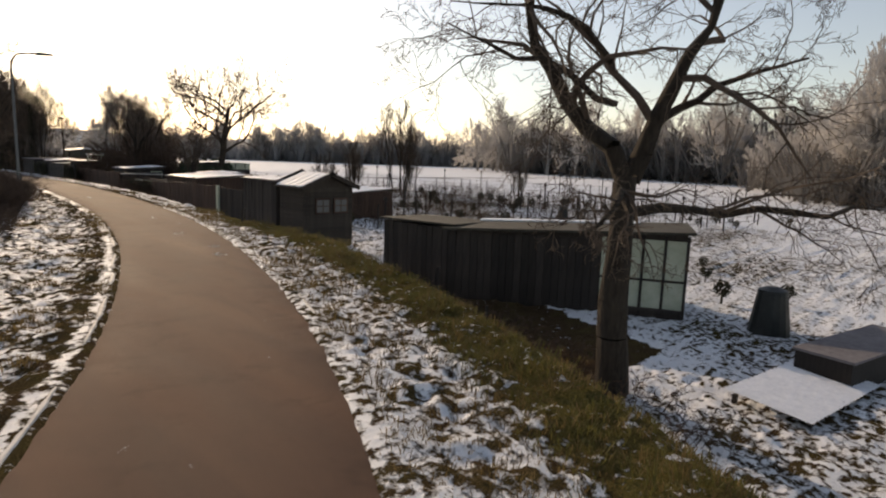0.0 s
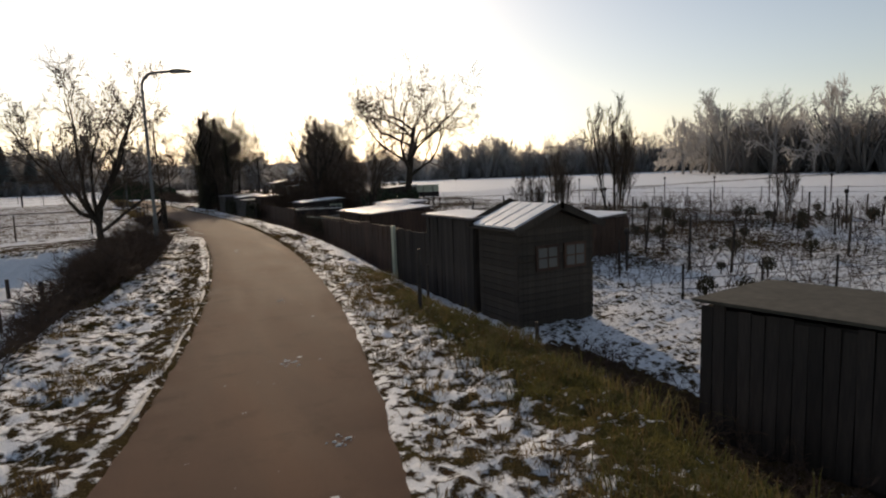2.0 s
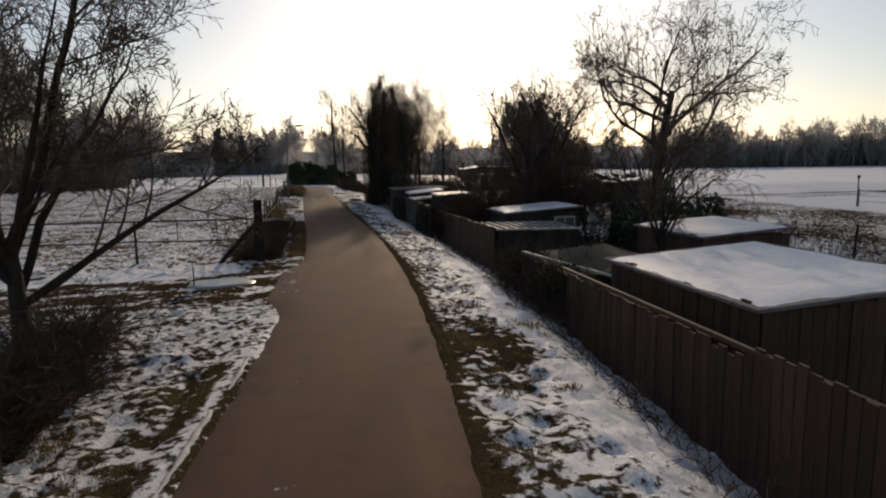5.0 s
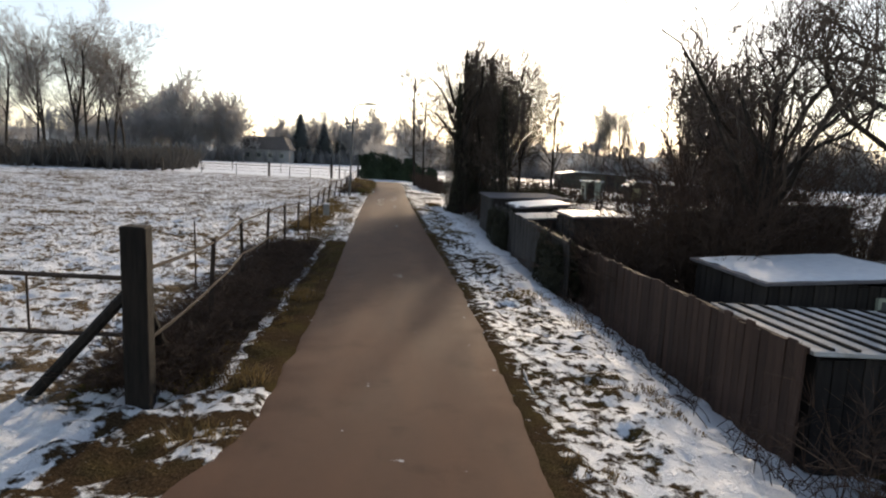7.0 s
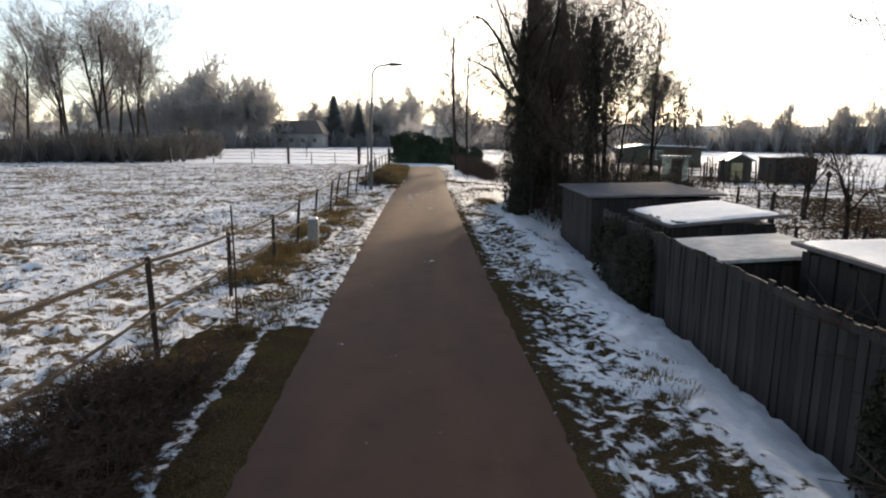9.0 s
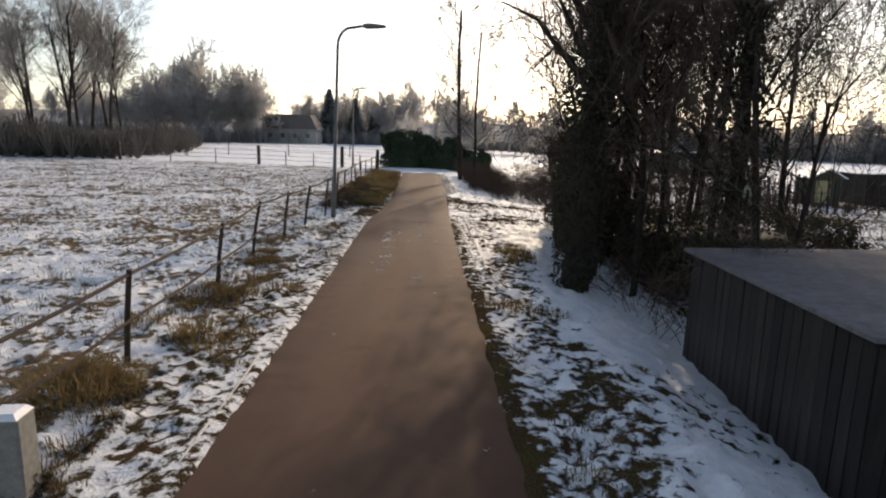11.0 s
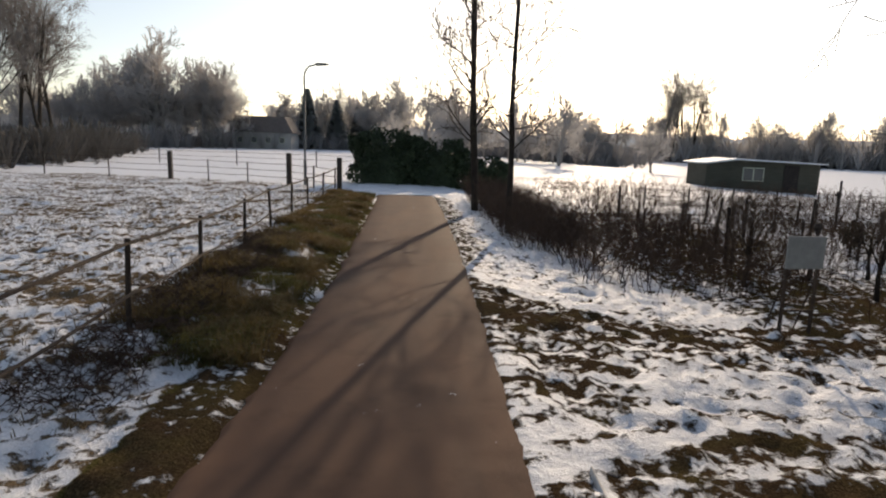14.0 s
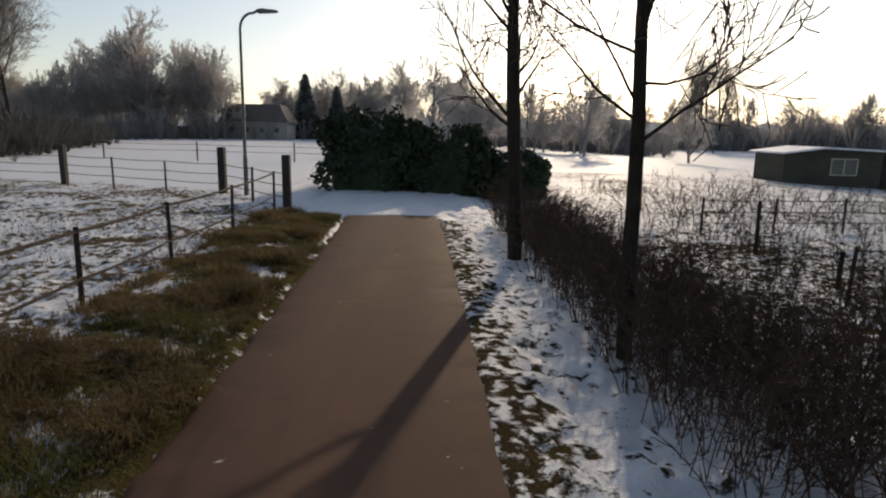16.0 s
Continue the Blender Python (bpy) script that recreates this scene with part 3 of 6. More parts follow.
def thicket(name, label, material, seed, stems, length, place, r=0.007, arch=0.5, cat="bramble", twigs=3, wob=0.18):
    """A tangle of arching stems."""
    rng = random.Random(seed)
    b = Build()
    for _ in range(stems):
        x, y = place(rng)
        p = Vector((x, y, ground_z(x, y) - 0.03))
        a = rng.random() * 6.283
        d = Vector((math.cos(a) * arch, math.sin(a) * arch, 1)).normalized()
        L = length * (0.5 + 0.8 * rng.random())
        pts = [p]
        for i in range(5):
            d = (d + Vector((rng.gauss(0, wob), rng.gauss(0, wob), -0.22 * arch * i / 2))).normalized()
            p = p + d * (L / 5)
            pts.append(p)
            if i > 0:
                for _t in range(twigs):
                    e = (d + Vector((rng.gauss(0, 0.8), rng.gauss(0, 0.8), rng.gauss(0.1, 0.5)))).normalized()
                    b.tube(p, p + e * L * rng.uniform(0.12, 0.3), r * 0.6, r * 0.3, 3, caps=False)
        for i in range(5):
            b.tube(pts[i], pts[i + 1], r * (1 - 0.12 * i), r * (1 - 0.12 * (i + 1)), 3, caps=False)
    return tagged(part(name, b, material), label, cat, kind="stuff")


def leaf_cloud(rng, count, place, size):
    v, f = [], []
    for _ in range(count):
        p, out = place(rng)
        n = (Vector((rng.gauss(0, 1), rng.gauss(0, 1), rng.gauss(0, 1))).normalized() * 0.9 + out).normalized()
        x = n.orthogonal().normalized()
        x = Matrix.Rotation(rng.random() * 6.283, 3, n) @ x
        y = n.cross(x)
        s = size * (0.5 + rng.random())
        k = len(v)
        v += [tuple(p - x * s), tuple(p + y * s * 0.45 + n * s * 0.15), tuple(p + x * s), tuple(p - y * s * 0.45 + n * s * 0.15)]
        f.append((k, k + 1, k + 2, k + 3))
    return v, f


# bare trees, each with its own habit
BROAD = dict(trunk=3.6, r=0.30, levels=5, kids=(6, 6, 6, 5, 4), ratio=(1.25, 0.62, 0.55, 0.5, 0.5), angle=(48, 45, 45, 45, 45),
             cuts=(5, 7, 5, 4, 3, 2), first=0.55, up=0.06, wobble=0.22, thin=0.55, rmin=0.006)
SMALL = dict(trunk=1.4, r=0.15, levels=4, kids=(8, 7, 7, 5), ratio=(2.6, 0.5, 0.5, 0.5), angle=(42, 35, 38, 40), cuts=(4, 8, 5, 4, 2),
             first=0.6, up=0.07, wobble=0.13, thin=0.5, rmin=0.0045)

# big roadside tree at the start of the walk, with a drooping crown
near_spec = dict(trunk=4.1, r=0.32, levels=5, kids=(1, 6, 6, 5, 4), ratio=(1.0, 0.6, 0.55, 0.5, 0.45), angle=(25, 48, 50, 50, 45),
                 cuts=(6, 8, 6, 5, 4, 3), first=0.85, up=-0.05, wobble=0.25, thin=0.5, rmin=0.0035, lean=(0.02, -0.03, 1),
                 limbs=(((-0.03, 0.03, 3.75), (-0.26, 0.20, 1.0), 4.4, 0.17), ((0.05, -0.04, 3.7), (0.40, -0.28, 1.0), 4.2, 0.18), ((0.25, -0.2, 4.6), (0.75, -0.45, 0.7), 2.6, 0.085),
                        ((0.08, -0.1, 3.2), (0.6, -0.75, 0.16), 4.0, 0.085), ((-0.25, 0.2, 4.9), (-0.75, 0.6, 0.5), 3.2, 0.065), ((-0.3, 0.25, 5.6), (-0.7, 0.5, 0.75), 3.0, 0.06)))
plant_tree("roadside_tree", tree_meshes(11, near_spec), 0.55, -55.0, "large bare deciduous tree with forked mossy trunk on the bank", "tree")
meadow_limbs = []
for k, (az, tilt, length, thick) in enumerate(((0, 58, 4.4, 0.075), (52, 34, 4.6, 0.075), (105, 50, 4.0, 0.07), (150, 24, 4.8, 0.08), (186, 55, 4.5, 0.075), (232, 38, 4.4, 0.07), (285, 56, 3.8, 0.065), (325, 22, 5.0, 0.085))):
    lx, ly = math.cos(radians(az)), math.sin(radians(az))
    meadow_limbs.append(((0.05 * lx, 0.05 * ly, 1.0 + 0.13 * k), (lx * math.sin(radians(tilt)), ly * math.sin(radians(tilt)), math.cos(radians(tilt))), length, thick))
plant_tree("meadow_tree", tree_meshes(6, dict(trunk=2.1, r=0.17, levels=5, kids=(2, 8, 7, 6, 3), ratio=(1.8, 0.42, 0.5, 0.55, 0.5), angle=(30, 36, 40, 42, 42), cuts=(5, 8, 5, 4, 3, 2), first=0.7,
                                              up=0.045, wobble=0.12, thin=0.5, rmin=0.006, height=7.7, spread=4.0, limbs=meadow_limbs)), -4.9, -25.4, "bare spreading tree with several stems beside the lamp post", "tree", turn=20, z=land(-4.9, -25.4) + 0.1)
oak_meshes = tree_meshes(23, dict(BROAD, trunk=4.2, r=0.36, rmin=0.010, height=14.0, spread=7.6, kids=(9, 7, 7, 5, 3), first=0.38, angle=(58, 45, 45, 45, 45), up=0.03))
plant_tree("solitary_tree", oak_meshes, 19.0, -0.9, "large bare round-crowned tree behind the allotment sheds", "tree")
slim = tree_meshes(8, dict(trunk=3.4, r=0.10, levels=3, kids=(14, 7, 5), ratio=(0.5, 0.5, 0.5), angle=(26, 30, 35), cuts=(6, 5, 4, 3), first=0.15, up=0.14,
                           wobble=0.10, thin=0.45, rmin=0.010, height=9.0, spread=2.2, stems=((0.4, 0.1, 0.8), (-0.35, 0.2, 0.9), (0.1, -0.4, 0.7))))
plant_tree("slim_tree", slim, 29.8, -16.3, "slim upright bare tree in the allotment gardens", "tree", "slim garden trees")
for sx, sy, ss, st in ((26.0, -14.0, 0.55, 40), (37.0, -10.0, 0.5, 150), (20.0, -22.0, 0.42, 220), (14.0, -27.0, 0.4, 10), (33.0, -28.0, 0.4, 310)):
    plant_tree("slim_tree", slim, sx, sy, "slim upright bare tree in the allotment gardens", "tree", "slim garden trees", st, ss)

bushy = tree_meshes(31, dict(trunk=3.0, r=0.11, levels=4, kids=(11, 8, 6, 4), ratio=(0.8, 0.5, 0.5, 0.5), angle=(24, 26, 30, 32), cuts=(5, 6, 4, 3, 2),
                             first=0.1, up=0.10, wobble=0.16, thin=0.5, rmin=0.008, height=8.0, spread=2.3,
                             stems=((0.5, 0.2, 0.9), (-0.5, 0.3, 0.9), (0.2, -0.6, 0.8), (-0.3, -0.4, 0.85))))
for sx, sy, ss, st in ((11.0, -3.0, 1.05, 0), (12.8, -1.0, 0.8, 40), (15.5, 3.0, 0.7, 300)):
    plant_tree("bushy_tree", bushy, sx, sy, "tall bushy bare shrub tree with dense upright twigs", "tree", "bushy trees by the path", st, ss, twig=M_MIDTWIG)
garden_tree = tree_meshes(41, dict(SMALL, trunk=2.4, ratio=(1.5, 0.5, 0.5, 0.5), r=0.20, wobble=0.26, up=0.02, kids=(7, 7, 6, 5), rmin=0.006, height=8.0, spread=3.3))
for sx, sy, ss, st in ((9.0, -9.0, 1.0, 20), (7.7, -11.8, 1.0, 190), (8.6, -19.5, 0.75, 90), (7.2, -22.5, 0.6, 140), (11.5, 3.0, 0.45, 250), (13.5, 8.5, 0.45, 10), (15.0, 25.0, 0.4, 60), (5.6, 22.6, 0.26, 30), (7.4, 21.4, 0.28, 100), (8.8, 23.6, 0.24, 170), (6.6, 25.2, 0.25, 240), (9.6, 20.6, 0.27, 310), (7.9, 27.0, 0.26, 20), (11.5, 22.0, 0.28, 80)):
    plant_tree("garden_tree", garden_tree, sx, sy, "gnarled bare fruit tree behind the garden sheds", "tree", "garden trees", st, ss)

# clump of tall bare trees beside the driveway
clump_spec = dict(trunk=4.2, r=0.085, levels=4, kids=(12, 8, 7, 4), ratio=(0.72, 0.55, 0.5, 0.5), angle=(48, 48, 48, 48), cuts=(7, 7, 5, 4, 2),
                  first=0.4, up=0.05, wobble=0.22, thin=0.46, rmin=0.0042, height=9.6, spread=3.0)
clump_trees = [tree_meshes(52, dict(clump_spec, lean=(0.08, 0.03, 1.0), stems=((0.35, 0.15, 0.7),))), tree_meshes(57, dict(clump_spec, lean=(-0.07, 0.08, 1.0)))]
for k, (sx, sy, ss, st) in enumerate(((3.9, 7.6, 0.9, 0), (3.75, 10.4, 0.95, 70), (5.6, 9.2, 1.0, 140), (6.6, 11.6, 1.1, 210), (4.8, 4.8, 0.85, 300), (8.4, 10.5, 0.95, 30), (4.9, 12.4, 1.0, 260), (3.3, 8.6, 1.0, 200), (4.3, 10.9, 1.05, 100), (5.0, 6.6, 0.9, 20), (5.3, 13.3, 0.85, 330))):
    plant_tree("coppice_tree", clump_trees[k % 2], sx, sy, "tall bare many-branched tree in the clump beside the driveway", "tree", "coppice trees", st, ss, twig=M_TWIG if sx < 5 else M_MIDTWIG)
# thick ivy-clad tree close to the path
ivied = plant_tree("ivied_tree", tree_meshes(55, dict(trunk=5.0, r=0.24, levels=4, kids=(8, 7, 6, 4), ratio=(0.9, 0.55, 0.5, 0.5), angle=(38, 45, 45, 45), cuts=(7, 6, 5, 4, 2), first=0.45, up=0.06,
                                                     wobble=0.18, thin=0.5, rmin=0.005, height=10.5, spread=3.0)), 2.35, 6.3, "thick-trunked bare tree wrapped in dark ivy beside the path", "tree")
alder = tree_meshes(61, dict(trunk=8.2, r=0.13, levels=3, kids=(34, 8, 5), ratio=(0.30, 0.5, 0.5), angle=(66, 40, 40), cuts=(9, 6, 4, 3), first=0.25, up=0.04,
                             wobble=0.12, thin=0.30, rmin=0.008, lean=(0.0, 0.0, 1), height=11.0, spread=2.2))
plant_tree("alder_tree", alder, 0.7, 31.5, "slender straight bare tree on the snowy verge", "tree", "slender roadside trees")
slim_alder = tree_meshes(64, dict(trunk=7.4, r=0.085, levels=3, kids=(30, 8, 5), ratio=(0.30, 0.5, 0.5), angle=(66, 40, 40), cuts=(9, 6, 4, 3), first=0.3, up=0.04,
                                  wobble=0.12, thin=0.32, rmin=0.006, lean=(0.02, 0.0, 1), height=9.5, spread=1.9))
plant_tree("alder_tree", slim_alder, 1.35, 27.0, "slender straight bare tree on the snowy verge", "tree", "slender roadside trees")

# poplars and the woods round the fields
poplar = tree_meshes(71, dict(far=1, trunk=15.0, r=0.27, levels=4, kids=(12, 9, 7, 4), ratio=(0.55, 0.5, 0.5, 0.5), angle=(34, 36, 38, 42), cuts=(7, 7, 3, 2, 2), first=0.30, up=0.06,
                              wobble=0.10, thin=0.36, rmin=0.015, height=24.0, spread=7.4))
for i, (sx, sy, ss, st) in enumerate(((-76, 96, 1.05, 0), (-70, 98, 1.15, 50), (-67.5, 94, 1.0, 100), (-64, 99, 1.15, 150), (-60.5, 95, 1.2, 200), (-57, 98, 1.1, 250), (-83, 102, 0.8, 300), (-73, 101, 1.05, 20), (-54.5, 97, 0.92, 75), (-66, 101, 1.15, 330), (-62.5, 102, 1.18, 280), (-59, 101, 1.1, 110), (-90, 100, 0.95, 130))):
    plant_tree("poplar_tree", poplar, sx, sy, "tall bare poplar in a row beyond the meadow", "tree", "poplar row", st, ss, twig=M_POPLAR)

far_specs = (dict(trunk=5.0, r=0.32, levels=4, kids=(10, 8, 6, 4), ratio=(1.2, 0.55, 0.5, 0.5), angle=(46, 42, 42, 42), cuts=(4, 6, 3, 2, 2), first=0.35, up=0.05, wobble=0.16, thin=0.5, rmin=0.035, height=13.0, spread=5.6, far=1),
             dict(trunk=7.0, r=0.3, levels=4, kids=(14, 8, 6, 3), ratio=(0.62, 0.55, 0.5, 0.5), angle=(40, 38, 40, 42), cuts=(5, 5, 3, 2, 2), first=0.25, up=0.06, wobble=0.15, thin=0.5, rmin=0.035, height=15.0, spread=4.8, far=1),
             dict(trunk=3.5, r=0.26, levels=4, kids=(12, 8, 6, 3), ratio=(1.3, 0.55, 0.5, 0.5), angle=(44, 36, 38, 42), cuts=(4, 6, 3, 2, 2), first=0.2, up=0.06, wobble=0.16, thin=0.5, rmin=0.035, height=11.0, spread=5.0, far=1))
# broad dense group of tall trees far beyond the gardens
for sx, sy, ss, st in ((73.5, 198.0, 1.26, 0), (79.0, 201.0, 1.2, 120), (69.0, 202.0, 1.18, 240), (75.5, 204.0, 1.24, 60), (71.5, 199.5, 1.2, 310), (77.0, 198.0, 1.15, 200)):
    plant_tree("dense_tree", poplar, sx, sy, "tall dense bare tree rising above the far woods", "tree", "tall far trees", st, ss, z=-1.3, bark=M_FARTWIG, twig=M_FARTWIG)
far_trees = [tree_meshes(80 + i, s) for i, s in enumerate(far_specs)]
wood_rng = random.Random(9)


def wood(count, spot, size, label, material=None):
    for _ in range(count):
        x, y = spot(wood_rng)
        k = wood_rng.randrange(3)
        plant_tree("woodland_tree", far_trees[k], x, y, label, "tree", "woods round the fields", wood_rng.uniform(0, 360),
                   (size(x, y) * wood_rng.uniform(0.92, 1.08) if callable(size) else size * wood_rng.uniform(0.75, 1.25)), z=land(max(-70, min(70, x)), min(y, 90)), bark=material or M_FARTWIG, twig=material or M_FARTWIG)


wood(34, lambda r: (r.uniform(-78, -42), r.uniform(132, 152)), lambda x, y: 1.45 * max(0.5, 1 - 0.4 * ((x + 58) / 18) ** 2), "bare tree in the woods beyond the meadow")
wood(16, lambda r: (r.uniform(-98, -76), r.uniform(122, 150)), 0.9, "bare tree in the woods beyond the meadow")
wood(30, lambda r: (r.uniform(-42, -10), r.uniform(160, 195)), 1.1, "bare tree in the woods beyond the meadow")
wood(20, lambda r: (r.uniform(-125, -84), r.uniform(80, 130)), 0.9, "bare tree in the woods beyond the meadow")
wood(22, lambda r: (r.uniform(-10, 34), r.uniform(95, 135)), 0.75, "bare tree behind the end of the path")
# Pale twigs in the sun's direction paint its haze; darker ones away from it.
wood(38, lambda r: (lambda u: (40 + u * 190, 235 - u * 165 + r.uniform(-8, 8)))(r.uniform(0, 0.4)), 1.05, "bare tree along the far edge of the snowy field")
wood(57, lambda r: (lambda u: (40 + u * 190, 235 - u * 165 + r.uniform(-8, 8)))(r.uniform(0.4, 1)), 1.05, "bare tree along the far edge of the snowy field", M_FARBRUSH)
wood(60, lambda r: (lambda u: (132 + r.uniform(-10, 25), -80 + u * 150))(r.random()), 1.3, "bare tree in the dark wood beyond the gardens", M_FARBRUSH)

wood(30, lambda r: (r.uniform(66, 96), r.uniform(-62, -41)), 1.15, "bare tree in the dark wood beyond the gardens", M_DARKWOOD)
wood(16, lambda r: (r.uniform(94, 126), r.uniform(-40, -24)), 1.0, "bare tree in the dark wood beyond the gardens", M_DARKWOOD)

conifer = Build()
crng = random.Random(3)
conifer.tube((0, 0, -0.3), (0, 0, 19), 0.3, 0.05, 6)
for i in range(950):
    h = 1.0 + 17.0 * crng.random() ** 0.8
    reach = ((19.6 - h) * 0.22 + 0.3) * crng.uniform(0.65, 1.25)
    a = crng.random() * 6.283
    d = Vector((math.cos(a), math.sin(a), -0.15))
    s = Vector((-math.sin(a), math.cos(a), 0)) * reach * 0.36
    p = Vector((0, 0, h))
    conifer.quad(p, p + d * reach * 0.6 + s, p + d * reach + Vector((0, 0, -0.3)), p + d * reach * 0.6 - s)
conifer_mesh = conifer.mesh("foliage")
# Evergreen lightened to pale grey: distance haze put into its colour.
M_FARLEAF = simple("haze_pale_evergreen", (0.30, 0.32, 0.31), (0.42, 0.44, 0.43), 0.5, 1.0, relief=0, glow=0.45)
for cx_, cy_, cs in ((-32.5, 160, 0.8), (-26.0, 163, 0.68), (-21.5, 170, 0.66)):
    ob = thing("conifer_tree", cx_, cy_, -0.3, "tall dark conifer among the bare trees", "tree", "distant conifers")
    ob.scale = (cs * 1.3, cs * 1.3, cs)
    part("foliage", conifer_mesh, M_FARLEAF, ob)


def brush_belt(name, pts, height, depth, seed, material, label, n_per_m=1.2):
    """Undergrowth at the foot of distant woods: overlapping ragged upright sprays."""
    rng = random.Random(seed)
    b = Build()
    for (x0, y0), (x1, y1) in zip(pts, pts[1:]):
        L = math.hypot(x1 - x0, y1 - y0)
        for i in range(int(L * n_per_m)):
            t = rng.random()
            x, y = x0 + (x1 - x0) * t + rng.gauss(0, depth), y0 + (y1 - y0) * t + rng.gauss(0, depth)
            h = height * rng.uniform(0.35, 1.0) * (1.0 + 0.45 * noise.noise(Vector((x * 0.12, y * 0.12, seed))))
            base = land(max(-70, min(70, x)), min(y, 90)) - 0.2
            for k in range(16):
                a = rng.random() * 6.283
                r = h * rng.uniform(0.1, 0.75)
                p, q = Vector((x, y, base)), Vector((x + math.cos(a) * r, y + math.sin(a) * r, base + h * rng.uniform(0.6, 1.0)))
                w = Vector((-math.sin(a), math.cos(a), 0)) * h * 0.011
                b.quad(p - w, p + w, q + w * 1.6, q - w * 1.2)
        back = Vector((y1 - y0, x0 - x1, 0)) / L * (-1.0 if (x0 + x1) < 0 else 1.0)
        back = back if back.dot(Vector((x0 + x1, y0 + y1, 0))) > 0 else -back
        n = int(L / 1.5) + 1
        k = len(b.v)
        for i in range(n + 1):
            px, py = x0 + (x1 - x0) * i / n + back.x * 5, y0 + (y1 - y0) * i / n + back.y * 5
            top = height * (0.62 + 0.3 * noise.noise(Vector((px * 0.3, py * 0.3, seed))) + 0.12 * noise.noise(Vector((px * 1.3, py * 1.3, seed))))
            b.v += [Vector((px, py, -2.0)), Vector((px, py, top - 0.4)), Vector((px + back.x * 3, py + back.y * 3, -2.0))]
        for i in range(n):
            q = k + i * 3
            b.f += [(q, q + 3, q + 4, q + 1), (q + 1, q + 4, q + 5, q + 2)]
    return tagged(part(name, b, material), label, "undergrowth", kind="stuff")


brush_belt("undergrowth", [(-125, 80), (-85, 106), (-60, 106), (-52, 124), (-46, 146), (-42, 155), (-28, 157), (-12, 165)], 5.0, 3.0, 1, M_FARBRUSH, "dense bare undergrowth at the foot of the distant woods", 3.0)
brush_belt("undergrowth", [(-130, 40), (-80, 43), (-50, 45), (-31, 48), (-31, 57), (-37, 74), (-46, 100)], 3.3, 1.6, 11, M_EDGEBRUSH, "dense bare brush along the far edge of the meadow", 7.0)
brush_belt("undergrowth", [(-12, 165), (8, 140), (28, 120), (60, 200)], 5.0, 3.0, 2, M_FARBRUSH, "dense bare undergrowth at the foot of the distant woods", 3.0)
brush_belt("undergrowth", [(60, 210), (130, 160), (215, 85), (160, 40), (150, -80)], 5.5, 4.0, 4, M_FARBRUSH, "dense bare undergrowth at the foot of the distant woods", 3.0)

# Palest stretch lies towards the sun, with its haze put into the colour.
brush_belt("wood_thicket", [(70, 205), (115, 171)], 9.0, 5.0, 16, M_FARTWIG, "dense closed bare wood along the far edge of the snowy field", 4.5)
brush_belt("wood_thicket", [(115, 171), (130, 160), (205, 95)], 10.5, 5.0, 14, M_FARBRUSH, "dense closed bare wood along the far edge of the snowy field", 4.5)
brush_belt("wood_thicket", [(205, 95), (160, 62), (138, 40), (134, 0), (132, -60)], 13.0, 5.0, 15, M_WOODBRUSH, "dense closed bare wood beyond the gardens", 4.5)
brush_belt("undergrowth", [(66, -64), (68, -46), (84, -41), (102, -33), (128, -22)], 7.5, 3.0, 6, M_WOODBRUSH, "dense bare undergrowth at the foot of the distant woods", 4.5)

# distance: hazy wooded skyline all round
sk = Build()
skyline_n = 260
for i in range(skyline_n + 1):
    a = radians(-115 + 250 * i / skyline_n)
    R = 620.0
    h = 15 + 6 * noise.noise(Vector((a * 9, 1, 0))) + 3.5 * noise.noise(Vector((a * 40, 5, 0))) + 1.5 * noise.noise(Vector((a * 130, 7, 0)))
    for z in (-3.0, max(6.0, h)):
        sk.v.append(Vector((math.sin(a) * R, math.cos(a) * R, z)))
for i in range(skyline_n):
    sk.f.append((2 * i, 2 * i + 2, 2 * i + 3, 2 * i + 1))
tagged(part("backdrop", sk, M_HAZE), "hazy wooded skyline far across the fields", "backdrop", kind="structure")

# ---- hedges, ivy and undergrowth near the path ----
iv_v, iv_f = leaf_cloud(random.Random(5), 2600, lambda r: (lambda a, h, q: (Vector((math.cos(a) * q, math.sin(a) * q, h)), Vector((math.cos(a), math.sin(a), 0))))(r.random() * 6.283, r.random() ** 1.3 * 4.2, 0.24 + 0.14 * r.random()), 0.045)
iv_me = bpy.data.meshes.new("ivy")
iv_me.from_pydata(iv_v, [], iv_f)
part("ivy", iv_me, M_IVY, ivied, "dark ivy leaves climbing the trunk")


def ivy_column(x, y, reach, low, high, seed, leaves):
    """Ivy that has climbed a tree: an uneven leafy sleeve round its stem and lower limbs."""
    ob = thing("ivy", x, y, land(x, y), "dark evergreen ivy grown high up a bare tree", "ivy", "ivy in the trees")

    def place(r):
        h = low + (high - low) * r.random() ** 0.85
        u = (h - low) / (high - low)
        a = r.random() * 6.283
        lump = 0.72 + 0.95 * noise.noise(Vector((math.cos(a) * 0.9 + seed, math.sin(a) * 0.9, h * 0.8))) + 0.3 * noise.noise(Vector((math.cos(a) * 2 + seed, math.sin(a) * 2, h * 2.2)))
        q = reach * lump * (1 - 0.92 * u ** 3) * (0.15 + 0.85 * r.random())
        return Vector((q * math.cos(a), q * math.sin(a), h)), Vector((math.cos(a), math.sin(a), 0.2))
    v, f = leaf_cloud(random.Random(seed), leaves, place, 0.05)
    me = bpy.data.meshes.new("leaves")
    me.from_pydata(v, [], f)
    part("leaves", me, M_IVY, ob)
    part("stem", Build().path([(0, 0, -0.2), (0.04, 0.02, high * 0.5), (0.0, 0.06, high)], [0.16, 0.12, 0.05], 8), M_BARK, ob, smooth=True)


